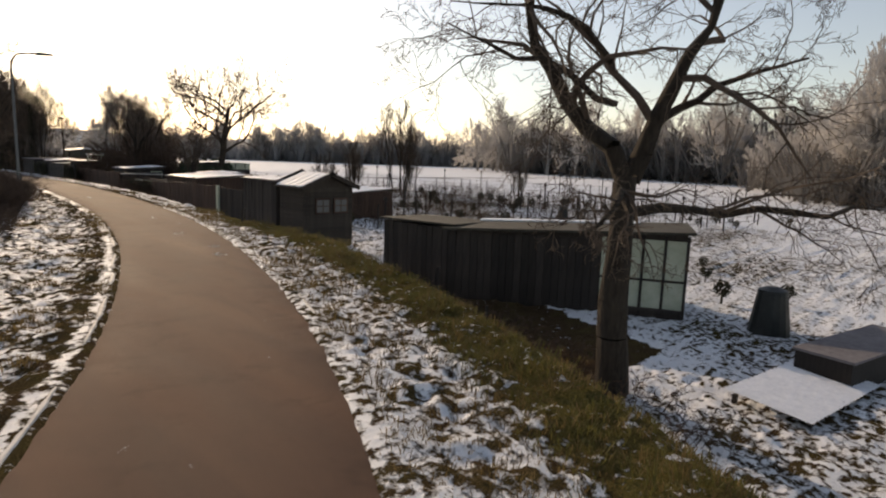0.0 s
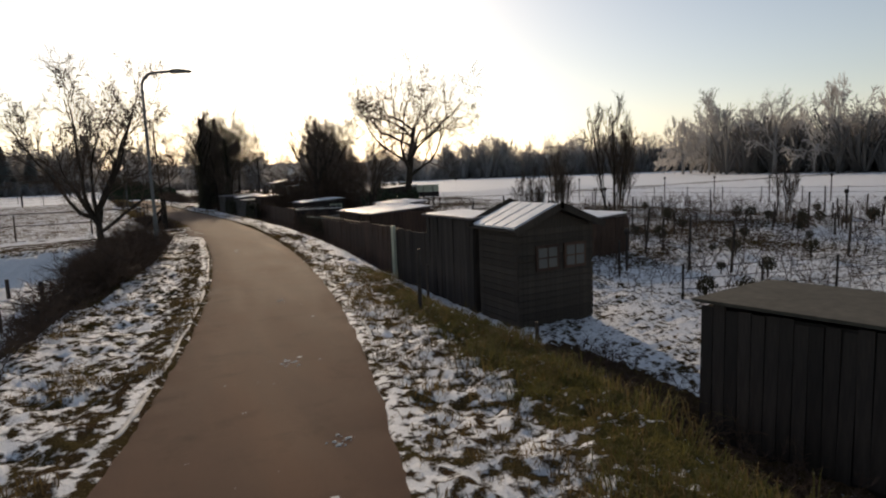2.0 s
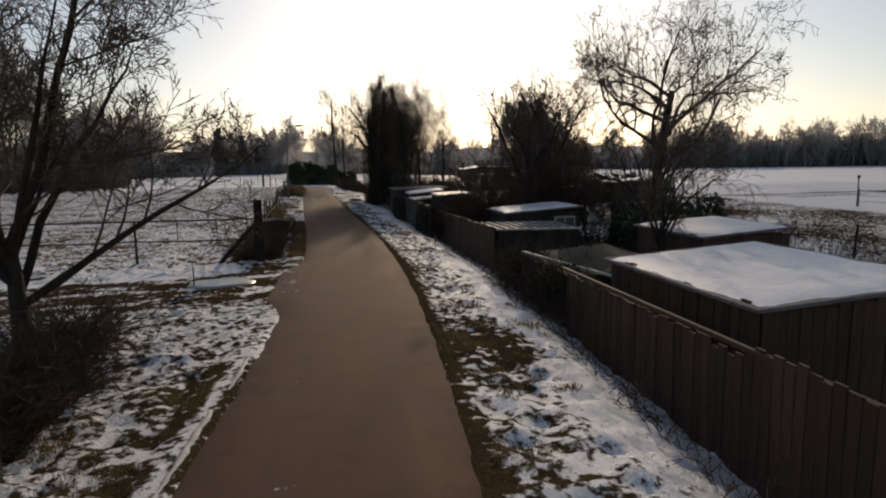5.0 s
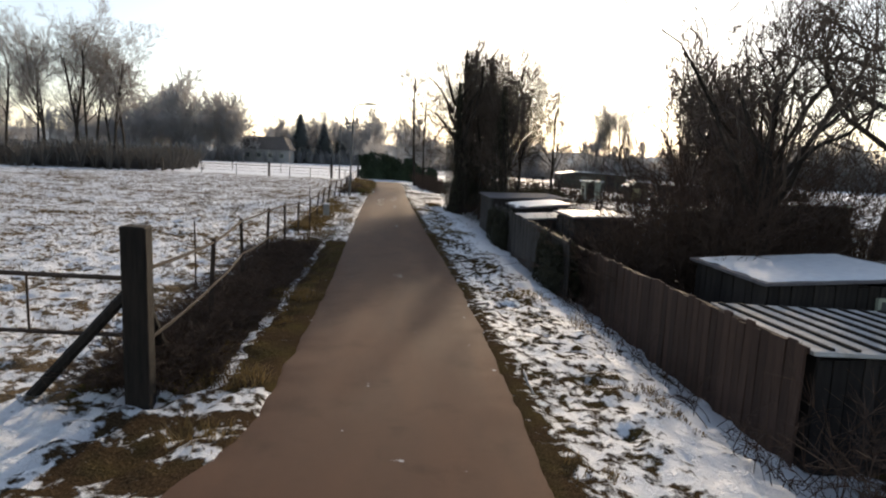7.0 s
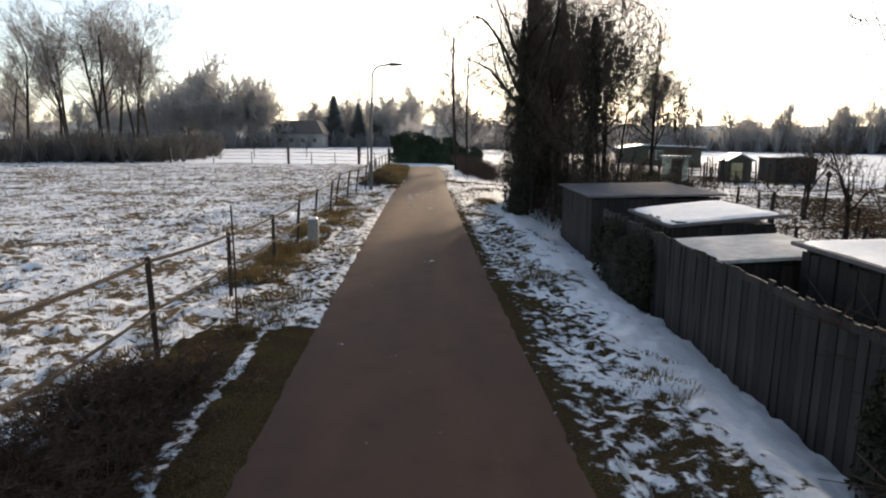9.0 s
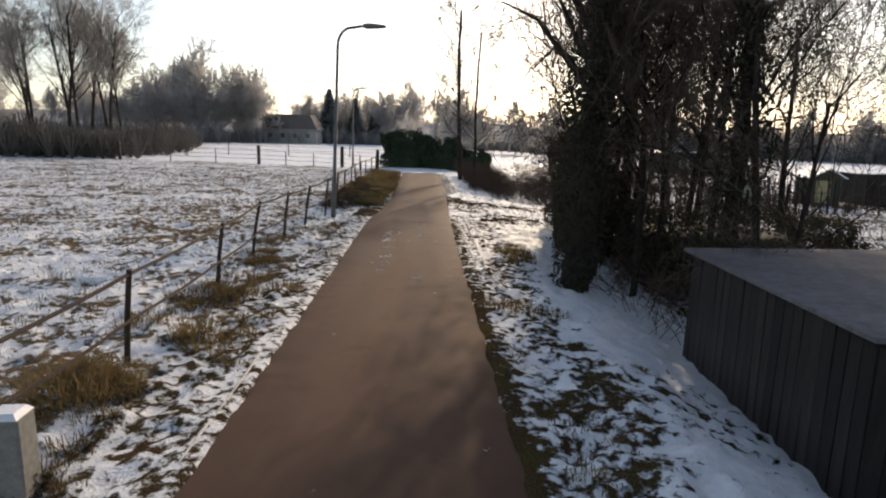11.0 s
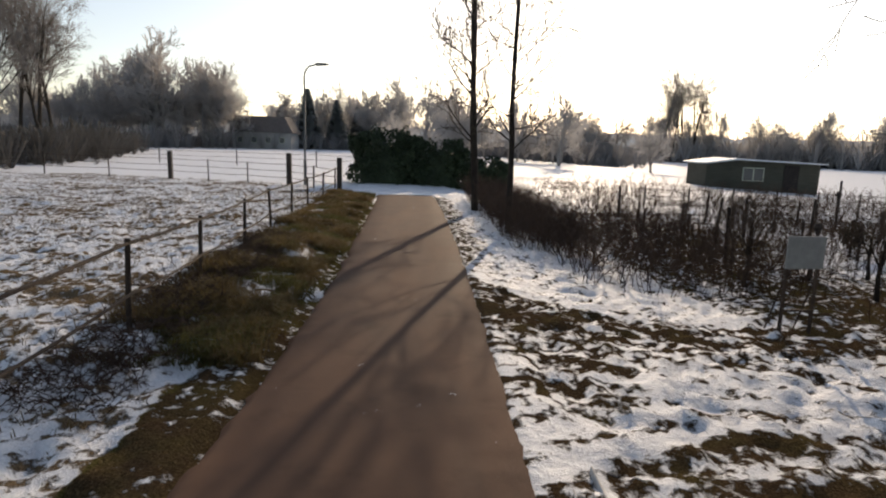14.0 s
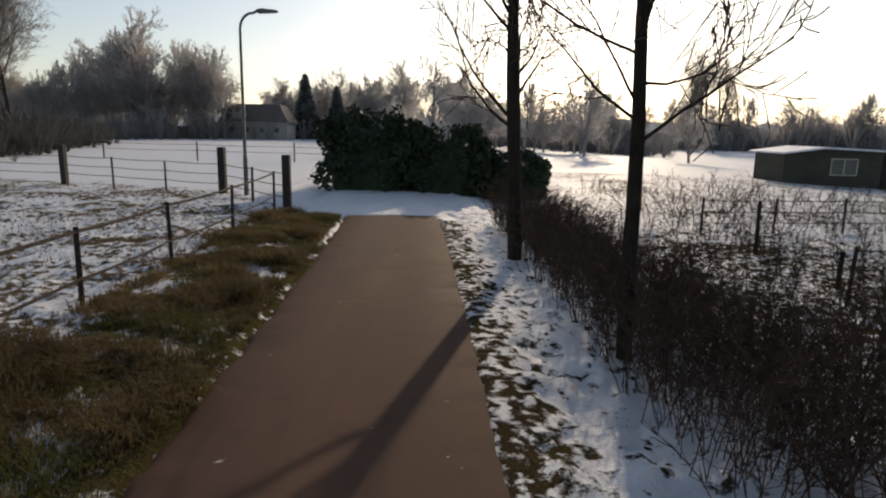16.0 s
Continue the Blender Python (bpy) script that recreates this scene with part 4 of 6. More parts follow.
for k, (ix, iy, ir, i0, i1) in enumerate(((2.55, 6.4, 0.4, 0.2, 6.4), (2.95, 7.9, 0.65, 0.6, 8.4), (3.35, 9.6, 0.95, 0.3, 8.4), (3.75, 11.3, 1.2, 0.2, 9.0), (4.25, 12.9, 1.15, 0.2, 8.2), (4.8, 11.9, 0.95, 1.2, 8.6), (4.6, 5.2, 0.75, 0.8, 6.6))):
    ivy_column(ix, iy, ir, i0, i1, 200 + k, 3900)


def hedge(name, x0, x1, y0, y1, h, seed, leaves, size, label, material, cat="hedge", inner=0.66):
    cx_, cy_ = (x0 + x1) / 2, (y0 + y1) / 2
    base = land(cx_, cy_)
    ob = thing(name, cx_, cy_, base, label, cat)
    ax, ay = (x1 - x0) / 2, (y1 - y0) / 2
    core = Build()
    nu, nv = 22, 9
    for j in range(nv):
        for i in range(nu):
            u, v = 2 * math.pi * i / nu, (math.pi / 2) * j / (nv - 1)
            r = inner * (abs(math.cos(v)) ** 0.35 if j < nv - 1 else 0.0)
            sx = math.copysign(abs(math.cos(u)) ** 0.6, math.cos(u))
            sy = math.copysign(abs(math.sin(u)) ** 0.6, math.sin(u))
            p = Vector((ax * r * sx, ay * r * sy, h * (inner + 0.04) * math.sin(v) ** 0.8 - 0.1))
            core.v.append(p * (1 + 0.10 * noise.noise(p * 0.9)))
    for j in range(nv - 1):
        for i in range(nu):
            k, l = j * nu + i, j * nu + (i + 1) % nu
            core.f.append((k, l, l + nu, k + nu))
    part("core", core, material, ob, smooth=True)
    rng = random.Random(seed)

    def place(r):
        u, v = r.random() * 6.283, math.asin(r.random() ** 0.8)
        sx = math.copysign(abs(math.cos(u)) ** 0.6, math.cos(u))
        sy = math.copysign(abs(math.sin(u)) ** 0.6, math.sin(u))
        c = abs(math.cos(v)) ** 0.35
        n = Vector((sx * c / max(ax, .1), sy * c / max(ay, .1), math.sin(v) / h)).normalized()
        p = Vector((ax * c * sx, ay * c * sy, h * math.sin(v) ** 0.8))
        g = 0.76 + 0.24 * noise.noise(Vector((p.x * 1.1 + seed, p.y * 1.1, p.z * 1.1))) + 0.10 * noise.noise(p * 3.1) + 0.12 * r.random()
        q = p * g
        q.z = max(0.05, q.z)
        return q, n
    v, f = leaf_cloud(rng, leaves, place, size)
    me = bpy.data.meshes.new("leaves")
    me.from_pydata(v, [], f)
    part("leaves", me, material, ob)
    return ob


hedge("evergreen_hedge", -5.6, -1.2, 42.3, 46.5, 3.2, 1, 10000, 0.10, "dark unclipped evergreen hedge at the end of the path", M_LEAF)
hedge("evergreen_hedge", -2.6, 1.4, 42.4, 46.0, 2.7, 2, 8000, 0.10, "dark unclipped evergreen hedge at the end of the path", M_LEAF)
hedge("evergreen_hedge", 0.4, 3.6, 42.8, 46.0, 2.0, 12, 4500, 0.10, "dark unclipped evergreen hedge at the end of the path", M_LEAF)
hedge("ivy_shrub", 2.95, 4.7, 12.0, 14.2, 3.4, 3, 26000, 0.036, "dark ivy-covered shrub at the corner of the driveway", M_IVY, "shrub")
hedge("ivy_shrub", 2.7, 4.2, 9.4, 11.8, 1.9, 4, 13000, 0.036, "dark ivy-covered shrub beside the path", M_IVY, "shrub")
hedge("ivy_bank", 3.3, 9.3, 6.4, 12.2, 1.75, 15, 24000, 0.042, "dark mound of ivy and bramble below the trees", M_IVY, "shrub")
hedge("ivy_shrub", 3.05, 3.85, -5.0, -1.6, 1.55, 16, 9000, 0.034, "dark straggling ivy growing over the plank fence", M_IVY, "shrub")
hedge("ivy_shrub", 3.1, 4.0, -11.8, -9.6, 1.5, 17, 6000, 0.034, "dark straggling ivy growing over the plank fence", M_IVY, "shrub")
hedge("ivy_shrub", 3.85, 5.0, -24.6, -19.0, 1.25, 66, 11000, 0.04, "dark ivy and bramble grown over the low sheds", M_IVY, "shrub", 0.5)
hedge("garden_hedge", 16, 21, 6, 8.0, 1.7, 5, 3500, 0.10, "clipped dark hedge between the garden plots", M_LEAF)
hedge("garden_hedge", 22, 28, 15, 17.0, 1.9, 6, 3500, 0.11, "clipped dark hedge between the garden plots", M_LEAF)
hedge("garden_hedge", 11.5, 15.5, -29, -26.5, 1.8, 7, 3500, 0.10, "clipped dark hedge between the garden plots", M_LEAF)
hedge("garden_hedge", 9.0, 13.0, -18, -14.5, 2.2, 8, 4500, 0.10, "dark overgrown hedge behind the sheds", M_LEAF)


def in_box(x0, x1, y0, y1):
    return lambda rng: (rng.uniform(x0, x1), rng.uniform(y0, y1))


def bramble_bank(r):
    y = r.uniform(-37.0, -25.6)
    inner = lerp_table([(-37, 3.35), (-34, 3.1), (-31.5, 2.75), (-28, 3.0), (-25.5, 3.9)], y)
    return side(y, -inner - (5.1 - inner) * r.random() ** 1.3)


thicket("bramble_bush", "dense dark bramble round the tree and the lamp post", M_BRAMBLE, 21, 2100, 0.95, bramble_bank, 0.008, 0.7, twigs=5)
thicket("bramble_bush", "dark bramble along the ditch bank", M_BRAMBLE, 20, 520, 0.6, band(-44, -36, -4.5, -3.5, -2), 0.007, 0.8, twigs=4)
thicket("bramble_bush", "dark bramble in the hollow before the sheds", M_BRAMBLE, 19, 620, 0.55, lambda r: (lambda y: side(y, r.uniform(5.5, 6.5 if y > -48 else 7.2)))(r.uniform(-54.5, -41.0)), 0.007, 0.7, twigs=4)
thicket("bramble_strip", "low brown bramble between the fence and the path", M_BRAMBLE, 22, 2300, 0.45, band(-18.2, -8.5, -3.0, -1.95, -2), 0.006, 0.9, twigs=4)
thicket("bramble_strip", "low brown bramble between the fence and the path", M_BRAMBLE, 23, 900, 0.32, band(15.5, 23.5, -3.1, -2.1, -2), 0.006, 0.9, twigs=4)
thicket("undergrowth_stems", "brown leafless undergrowth on the verge", M_BRAMBLE, 24, 1700, 0.9, band(24.0, 36.0, 2.45, 4.6, -2), 0.0055, 0.3, twigs=5, wob=0.09)
thicket("undergrowth_stems", "brown leafless undergrowth on the verge", M_BRAMBLE, 25, 480, 1.0, band(21.0, 28, 3.3, 7.5, -2), 0.008, 0.4, twigs=4)
thicket("undergrowth_stems", "brown leafless twigs sticking out of the ivy", M_BRAMBLE, 47, 260, 2.4, in_box(3.4, 4.6, 11.9, 13.7), 0.007, 0.15, twigs=6, wob=0.1)
thicket("undergrowth_stems", "brown leafless undergrowth below the trees", M_BRAMBLE, 26, 480, 1.1, in_box(3.2, 9.5, 4.0, 12.5), 0.008, 0.6)
thicket("bramble_bush", "dark bramble along the foot of the garden sheds", M_BRAMBLE, 42, 300, 0.55, band(-32, -12, 3.3, 3.9, -2), 0.006, 0.7, twigs=3)
thicket("shrubbery", "tall leafless shrubs between the garden sheds", M_BRAMBLE, 43, 330, 1.7, in_box(4.3, 6.4, -12.8, -9.4), 0.010, 0.35, "shrubbery", 6)
thicket("shrubbery", "tall dense leafless shrubs behind the low sheds", M_BRAMBLE, 41, 460, 3.3, in_box(5.8, 10.5, -12.6, -9.0), 0.010, 0.35, "shrubbery", 5)
thicket("garden_stalks", "reddish brown leafless berry canes in rows", M_BRAMBLE, 27, 620, 1.05, in_box(4.2, 13.0, 21.0, 35.0), 0.006, 0.22, twigs=5, wob=0.08)
thicket("garden_stalks", "reddish brown leafless berry canes in rows", M_BRAMBLE, 28, 330, 0.9, in_box(5.5, 16.0, 12.0, 20.5), 0.008, 0.3)
thicket("garden_stalks", "dark dead stalks on the snowy plots", M_BRAMBLE, 29, 1900, 1.0, in_box(9.0, 38.0, -44.0, -16.0), 0.010, 0.4)
thicket("garden_stalks", "dark dead stalks on the snowy plots", M_BRAMBLE, 45, 600, 0.9, in_box(5.0, 28.0, 36.0, 47.5), 0.010, 0.35)
thicket("bramble_bush", "dark bramble grown over the low garden sheds", M_BRAMBLE, 46, 320, 1.3, in_box(3.9, 5.4, -25.0, -18.5), 0.007, 0.6, twigs=5)
thicket("garden_stalks", "dark dead stalks on the snowy plots", M_BRAMBLE, 30, 500, 1.1, in_box(6.5, 20.0, -14.0, 5.0), 0.010, 0.4)

grass_band("bank_grass", "green and straw-coloured grass along the top of the bank", M_GREENGRASS, 31, 1350, lambda r: (lambda y: side(y, r.uniform(2.0 + 0.5 * bank_shift(y), 3.1 + bank_shift(y))))(r.uniform(-58, -40)), 11, 0.13, 0.17)
grass_band("bank_grass", "green and straw-coloured grass along the top of the bank", M_GREENGRASS, 48, 150, band(-40, -36, 2.0, 3.05, 0.1), 11, 0.11, 0.17)
grass_band("bank_grass", "green and straw-coloured grass along the top of the bank", M_STRAW, 32, 2300, lambda r: (lambda y: side(y, r.uniform(1.35, 3.3 + bank_shift(y))))(r.uniform(-58, -36)), 10, 0.12, 0.16)
grass_band("verge_grass", "long olive winter grass between fence and path", M_STRAW, 33, 5200, band(16.5, 36.5, -3.0, -1.3, -0.05), 18, 0.17, 0.17)
grass_band("verge_grass", "long olive winter grass between fence and path", M_GREENGRASS, 34, 3600, band(16.5, 36.5, -2.7, -1.25, -0.05, 7), 14, 0.13, 0.16)
grass_band("verge_tufts", "brown grass tufts in the snow", M_STRAW, 35, 1500, band(-57, -29, -3.8, -1.3, 0.15, 3), 15, 0.07, 0.12)
grass_band("verge_tufts", "brown grass tufts in the snow", M_STRAW, 36, 1000, band(-20, 13, -3.4, -1.4, 0.15, 3), 16, 0.10, 0.14)
grass_band("verge_tufts", "brown grass tufts in the snow", M_STRAW, 37, 700, band(-36, 5, 1.35, 3.1, 0.25, 9), 16, 0.07, 0.12)
grass_band("verge_tufts", "yellow grass tufts in the snow", M_STRAW, 38, 60, band(7.6, 9.8, 2.3, 2.8, -0.2, 9), 26, 0.15, 0.2)
grass_band("verge_tufts", "yellow-brown grass tussocks below the meadow fence", M_STRAW, 44, 420, band(-4.5, 9.0, -3.0, -2.2, 0.05, 4), 24, 0.22, 0.2)
grass_band("meadow_tufts", "thin dead grass sticking through the meadow snow", M_STRAW, 39, 9000, lambda r: (r.uniform(-30, -3.2), r.uniform(-17, 36)), 8, 0.09, 0.2)


# snow ridges left along the edges of the asphalt
def ridge(y0, y1, d, width, height, seed, gap):
    rng = random.Random(seed)
    b = Build()
    y = y0
    while y < y1:
        L = rng.uniform(0.5, 2.2)
        pts, rad = [], []
        n = 6
        for i in range(n + 1):
            yy = y + L * i / n
            x, y2 = side(yy, d + 0.03 * noise.noise(Vector((yy * 0.9, seed, 0))) + rng.gauss(0, 0.008))
            pts.append((x, y2, 0.006))
            rad.append(max(0.006, width * math.sin(math.pi * (i + 0.35) / (n + 0.7)) * rng.uniform(0.7, 1.2)))
        b.path(pts, rad, 6)
        y += L + rng.random() * gap
    b.v = [Vector((p.x, p.y, 0.004 + (p.z - 0.006) * 0.3)) for p in b.v]
    return tagged(part("snow_ridge", b, M_SNOW, smooth=True), "thin ridge of frozen snow along the asphalt edge", "snow", kind="stuff")


def edge_strip(y0, y1, d, width, fade, seed, label):
    """A flat dirty band of frozen snow along the asphalt."""
    b = Build()
    ys = np.arange(y0, y1, 0.1)
    for y in ys:
        w = width * max(0.02, 0.75 + 0.9 * noise.noise(Vector((y * 1.1, seed, 0))) + 0.7 * noise.noise(Vector((y * 3.7, seed, 3)))) * (0.04 + 0.96 * smoothstep(fade - 0.1, fade + 0.25, noise.noise(Vector((y * 0.55, seed, 7)))))
        lift = min(1.0, w / (0.5 * width))
        o = d + 0.05 * noise.noise(Vector((y * 0.7, seed, 5)))
        for k, (q, z) in enumerate(((-1.0, -0.05), (-0.7, 0.006), (0.0, 0.016), (0.7, 0.008), (1.0, -0.05))):
            x, yy = side(y, o + q * w * (1 + 0.6 * noise.noise(Vector((y * 8.0, q * 3, seed)))))
            b.v.append(Vector((x, yy, (z + 0.05) * lift - 0.05 + 0.012 * noise.noise(Vector((x * 7, yy * 7, k))))))
    for j in range(len(ys) - 1):
        for i in range(4):
            k = j * 5 + i
            b.f.append((k, k + 1, k + 6, k + 5))
    return tagged(part("snow_edge", b, M_DIRTYSNOW, smooth=True), label, "snow", kind="stuff")


edge_strip(-57, -27, -1.30, 0.05, -0.3, 1, "dirty frozen snow band along the asphalt edge")
edge_strip(-5.5, 3, -1.33, 0.02, -0.3, 2, "broken frozen snow band along the asphalt edge")
edge_strip(5.0, 14.5, 1.46, 0.018, -1.5, 3, "thin ridge of frozen snow along a wheel track")
edge_strip(6.5, 14.8, 1.66, 0.016, -1.5, 4, "thin ridge of frozen snow along a wheel track")
edge_strip(-56, -40, 1.42, 0.035, 0.05, 5, "broken frozen snow along the asphalt edge")
edge_strip(-19, -8, 1.5, 0.03, 0.0, 6, "broken frozen snow along the asphalt edge")


def snow_scuffs(spots, seed):
    """Scraps of trodden snow frozen to the asphalt."""
    rng = random.Random(seed)
    b = Build()
    for x, y, s in spots:
        for _ in range(16):
            cx_, cy_, r = x + rng.gauss(0, s * 0.8), y + rng.gauss(0, s * 0.9), s * rng.uniform(0.06, 0.3)
            k, n = len(b.v), 9
            b.v.append(Vector((cx_, cy_, 0.018)))
            for i in range(n):
                a = 6.283 * i / n
                q = r * rng.uniform(0.45, 1.2)
                b.v.append(Vector((cx_ + q * 1.25 * math.cos(a), cy_ + q * math.sin(a), 0.008)))
            b.f += [(k, k + 1 + i, k + 1 + (i + 1) % n) for i in range(n)]
    return tagged(part("snow_scuff", b, M_DIRTYSNOW), "scraps of trodden snow frozen to the asphalt", "snow", kind="stuff")


snow_scuffs(((-1.3, 10.4, 0.2), (-1.24, 9.6, 0.2), (-1.2, 8.6, 0.1), (-1.16, 7.6, 0.13), (-1.14, 6.9, 0.12), (-1.15, 6.3, 0.08), (-0.63, 10.3, 0.1), (-0.45, 5.7, 0.07),
             (-0.6, 12.4, 0.08), (-2.4, -44.0, 0.12), (-2.6, -46.5, 0.09), (-3.0, -47.6, 0.12), (-1.6, -40.0, 0.07), (-0.9, -31.0, 0.06), (0.1, -12.0, 0.08), (-0.2, -3.0, 0.08), (-1.2, -21.8, 0.15), (-1.35, -20.6, 0.15), (-1.2, -22.9, 0.12)), 5)


def ice_puddle(x, y, rx, ry, seed):
    """A frozen puddle: a thin rounded sheet with a wavering rim."""
    ob = thing("frozen_puddle", x, y, land(x, y), "frozen puddle of pale grey ice on the farm track", "ice")
    b, n = Build(), 40
    b.v.append(Vector((0, 0, 0.035)))
    for ring, z in ((0.6, 0.035), (0.93, 0.033), (1.0, -0.03)):
        for i in range(n):
            a = 6.283 * i / n
            w = ring * (1 + 0.22 * noise.noise(Vector((math.cos(a) * 1.3, math.sin(a) * 1.3, seed))) + 0.08 * noise.noise(Vector((math.cos(a) * 4, math.sin(a) * 4, seed))))
            b.v.append(Vector((rx * w * math.cos(a), ry * w * math.sin(a), z)))
    b.f += [(0, 1 + i, 1 + (i + 1) % n) for i in range(n)]
    for q in range(2):
        b.f += [(1 + q * n + i, 1 + (q + 1) * n + i, 1 + (q + 1) * n + (i + 1) % n, 1 + q * n + (i + 1) % n) for i in range(n)]
    part("sheet", b, M_ICE, ob, smooth=True)


ice_puddle(-2.75, -21.3, 0.7, 0.6, 4.0)

# ---- street lamps ----
def street_lamp(x, y, reach, turn, label, size=1.0, lean=(0, 0)):
    ob = thing("street_lamp", x, y, land(x, y), label, "street lamp", "street lamps along the path", turn)
    ob.matrix_basis = pose(x, y, land(x, y), lean[0], lean[1], turn)
    ob.scale = (1, 1, size)
    pole = Build().path([(0, 0, -0.3), (0, 0, 1.2), (0, 0, 1.22), (0, 0, 5.0)], [0.075, 0.070, 0.055, 0.042], 10)
    part("pole", pole, M_STEEL, ob, smooth=True)
    arm = [(0, 0, 5.0)]
    for i in range(7):
        a = radians(90 * i / 6)
        arm.append((0.42 * (1 - math.cos(a)), 0, 5.05 + 0.5 * math.sin(a)))
    arm.append((reach - 0.35, 0, 5.62))
    part("arm", Build().path(arm, [0.04] * len(arm), 8), M_STEEL, ob, smooth=True)
    head = Build()
    head.prism([(reach - 0.40, 5.60), (reach - 0.30, 5.55), (reach + 0.22, 5.60), (reach + 0.30, 5.635), (reach + 0.20, 5.67), (reach - 0.2, 5.69), (reach - 0.38, 5.66)], -0.11, 0.11)
    part("lamp_head", head, M_STEEL, ob, "flat grey lamp head", bevel=0.015)
    door = Build().box((0.068, 0, 0.75), (0.02, 0.08, 0.35))
    part("hatch", door, M_STEEL, ob)
    return ob


street_lamp(-3.15, -29.8, 1.25, 3, "tall grey street lamp with a curved arm beside the bramble", 1.055)
street_lamp(-3.42, 13.65, 1.1, 4, "tall grey street lamp with a curved arm beside the meadow fence", lean=(-2.2, 1.4))
street_lamp(-7.2, 41.05, 0.9, 14, "tall grey street lamp with a curved arm beyond the field gate", 1.04)


# ---- fences ----
def fence_post(parent, x, y, z, h, r, lean, material=None, name="post", square=False):
    b = Build()
    lx, ly = lean
    if square:
        b.box((0, 0, h / 2 - 0.15), (r * 2, r * 2, h + 0.3))
        b.v = [Vector((p.x + lx * p.z, p.y + ly * p.z, p.z)) for p in b.v]
    else:
        b.path([(0, 0, -0.3), (lx * h * 0.5, ly * h * 0.5, h * 0.5), (lx * h, ly * h, h)], [r, r * 0.97, r * 0.92], 7)
    b.v = [p + Vector((x, y, z)) for p in b.v]
    return part(name, b, material or M_RUST, parent)


def wire(parent, pts, r, name="rail", sag=0.03, material=None):
    out = []
    for a, b in zip(pts, pts[1:]):
        a, b = Vector(a), Vector(b)
        for i in range(4):
            t = i / 4
            p = a.lerp(b, t)
            p.z -= sag * 4 * t * (1 - t)
            out.append(p)
    out.append(Vector(pts[-1]))
    return part(name, Build().path(out, [r] * len(out), 5), material or M_RUST, parent)


frng = random.Random(14)
meadow_fence = thing("meadow_fence", -2.46, -15.55, 0, "meadow fence of leaning rusty posts with two rails", "fence")
fpts = []
fence_line = [(-15.55, -2.46, 1.12, 0.02), (-12.96, -2.71, 1.15, 0.01), (-10.6, -2.83, 1.14, 0.03), (-7.96, -2.97, 1.05, 0.0), (-5.38, -3.09, 0.9, 0.0), (-2.95, -3.13, 0.86, 0.02),
              (-0.75, -3.25, 0.92, 0.08), (1.7, -3.4, 0.96, 0.1), (4.8, -3.6, 1.0, 0.12), (7.6, -3.95, 1.05, 0.2), (9.8, -3.9, 1.05, 0.17), (11.7, -3.85, 1.05, 0.15), (14.1, -3.78, 1.08, 0.1),
              (17.3, -3.98, 1.1, 0.03), (19.8, -4.15, 1.05, 0.02), (22.4, -4.3, 1.06, 0.0), (25.0, -4.5, 1.07, -0.02), (27.5, -4.62, 1.05, 0.02), (29.9, -4.68, 1.05, 0.0), (32.7, -4.74, 1.06, 0.02),
              (36.2, -4.9, 1.1, 0.0)]
for fy, fx, fh, fl in fence_line:
    gz = land(fx, fy)
    lean = (fl + frng.gauss(0.0, 0.015), frng.gauss(0, 0.03))
    fence_post(meadow_fence, fx + 2.46, fy + 15.55, gz, fh - gz, 0.032, lean)
    fpts.append((fx + 2.46 + lean[0] * fh, fy + 15.55 + lean[1] * fh, fh - 0.05))
low = [(p[0] + 0.02, p[1], p[2] * 0.45 + 0.02) for p in fpts]
gp = (-2.19 + 2.46, -18.38 + 15.55)
wire(meadow_fence, [(gp[0], gp[1], 1.2)] + fpts, 0.022, "top_rail", 0.02)
wire(meadow_fence, [(gp[0], gp[1], 0.5)] + low, 0.018, "lower_rail", 0.03)

gate_post = thing("gate_post", -2.19, -18.38, land(-2.19, -18.38), "thick square weathered timber gate post with braces", "gate post")
part("post", Build().box((0, 0, 0.7), (0.22, 0.22, 1.95), 0.1).lumps(0.012, 4), M_OLDPOST, gate_post, bevel=0.02)
for tx, ty in ((-1.15, 0.15), (-0.35, 1.5)):
    part("brace", Build().tube((tx, ty, -0.1), (tx * 0.06, ty * 0.06, 1.08), 0.06, 0.055, 7), M_OLDPOST, gate_post)

field_gate = thing("field_gate", -2.3, -18.3, 0, "rusty tubular steel gate and rails across the meadow entrance", "fence")
g_pts = [(-0.02, 0.0), (-3.1, 0.33), (-6.2, 0.7), (-9.3, 1.0), (-12.4, 1.2), (-15.6, 1.3), (-18.8, 1.2), (-22.0, 1.0), (-25.5, 0.8)]
for gx_, gy_ in g_pts[1:]:
    fence_post(field_gate, gx_, gy_, land(-2.3 + gx_, -18.3 + gy_), 1.2, 0.035, (frng.gauss(0, 0.02), 0))
wire(field_gate, [(a, b, 1.12) for a, b in g_pts], 0.024, "top_rail", 0.01)
wire(field_gate, [(a, b, 0.58) for a, b in g_pts], 0.020, "lower_rail", 0.02)
for gx_ in (-1.0, -2.0):
    part("upright", Build().tube((gx_, 0.12 - gx_ * 0.02, 0.55), (gx_, 0.12 - gx_ * 0.02, 1.12), 0.012, 0.012, 5), M_RUST, field_gate)

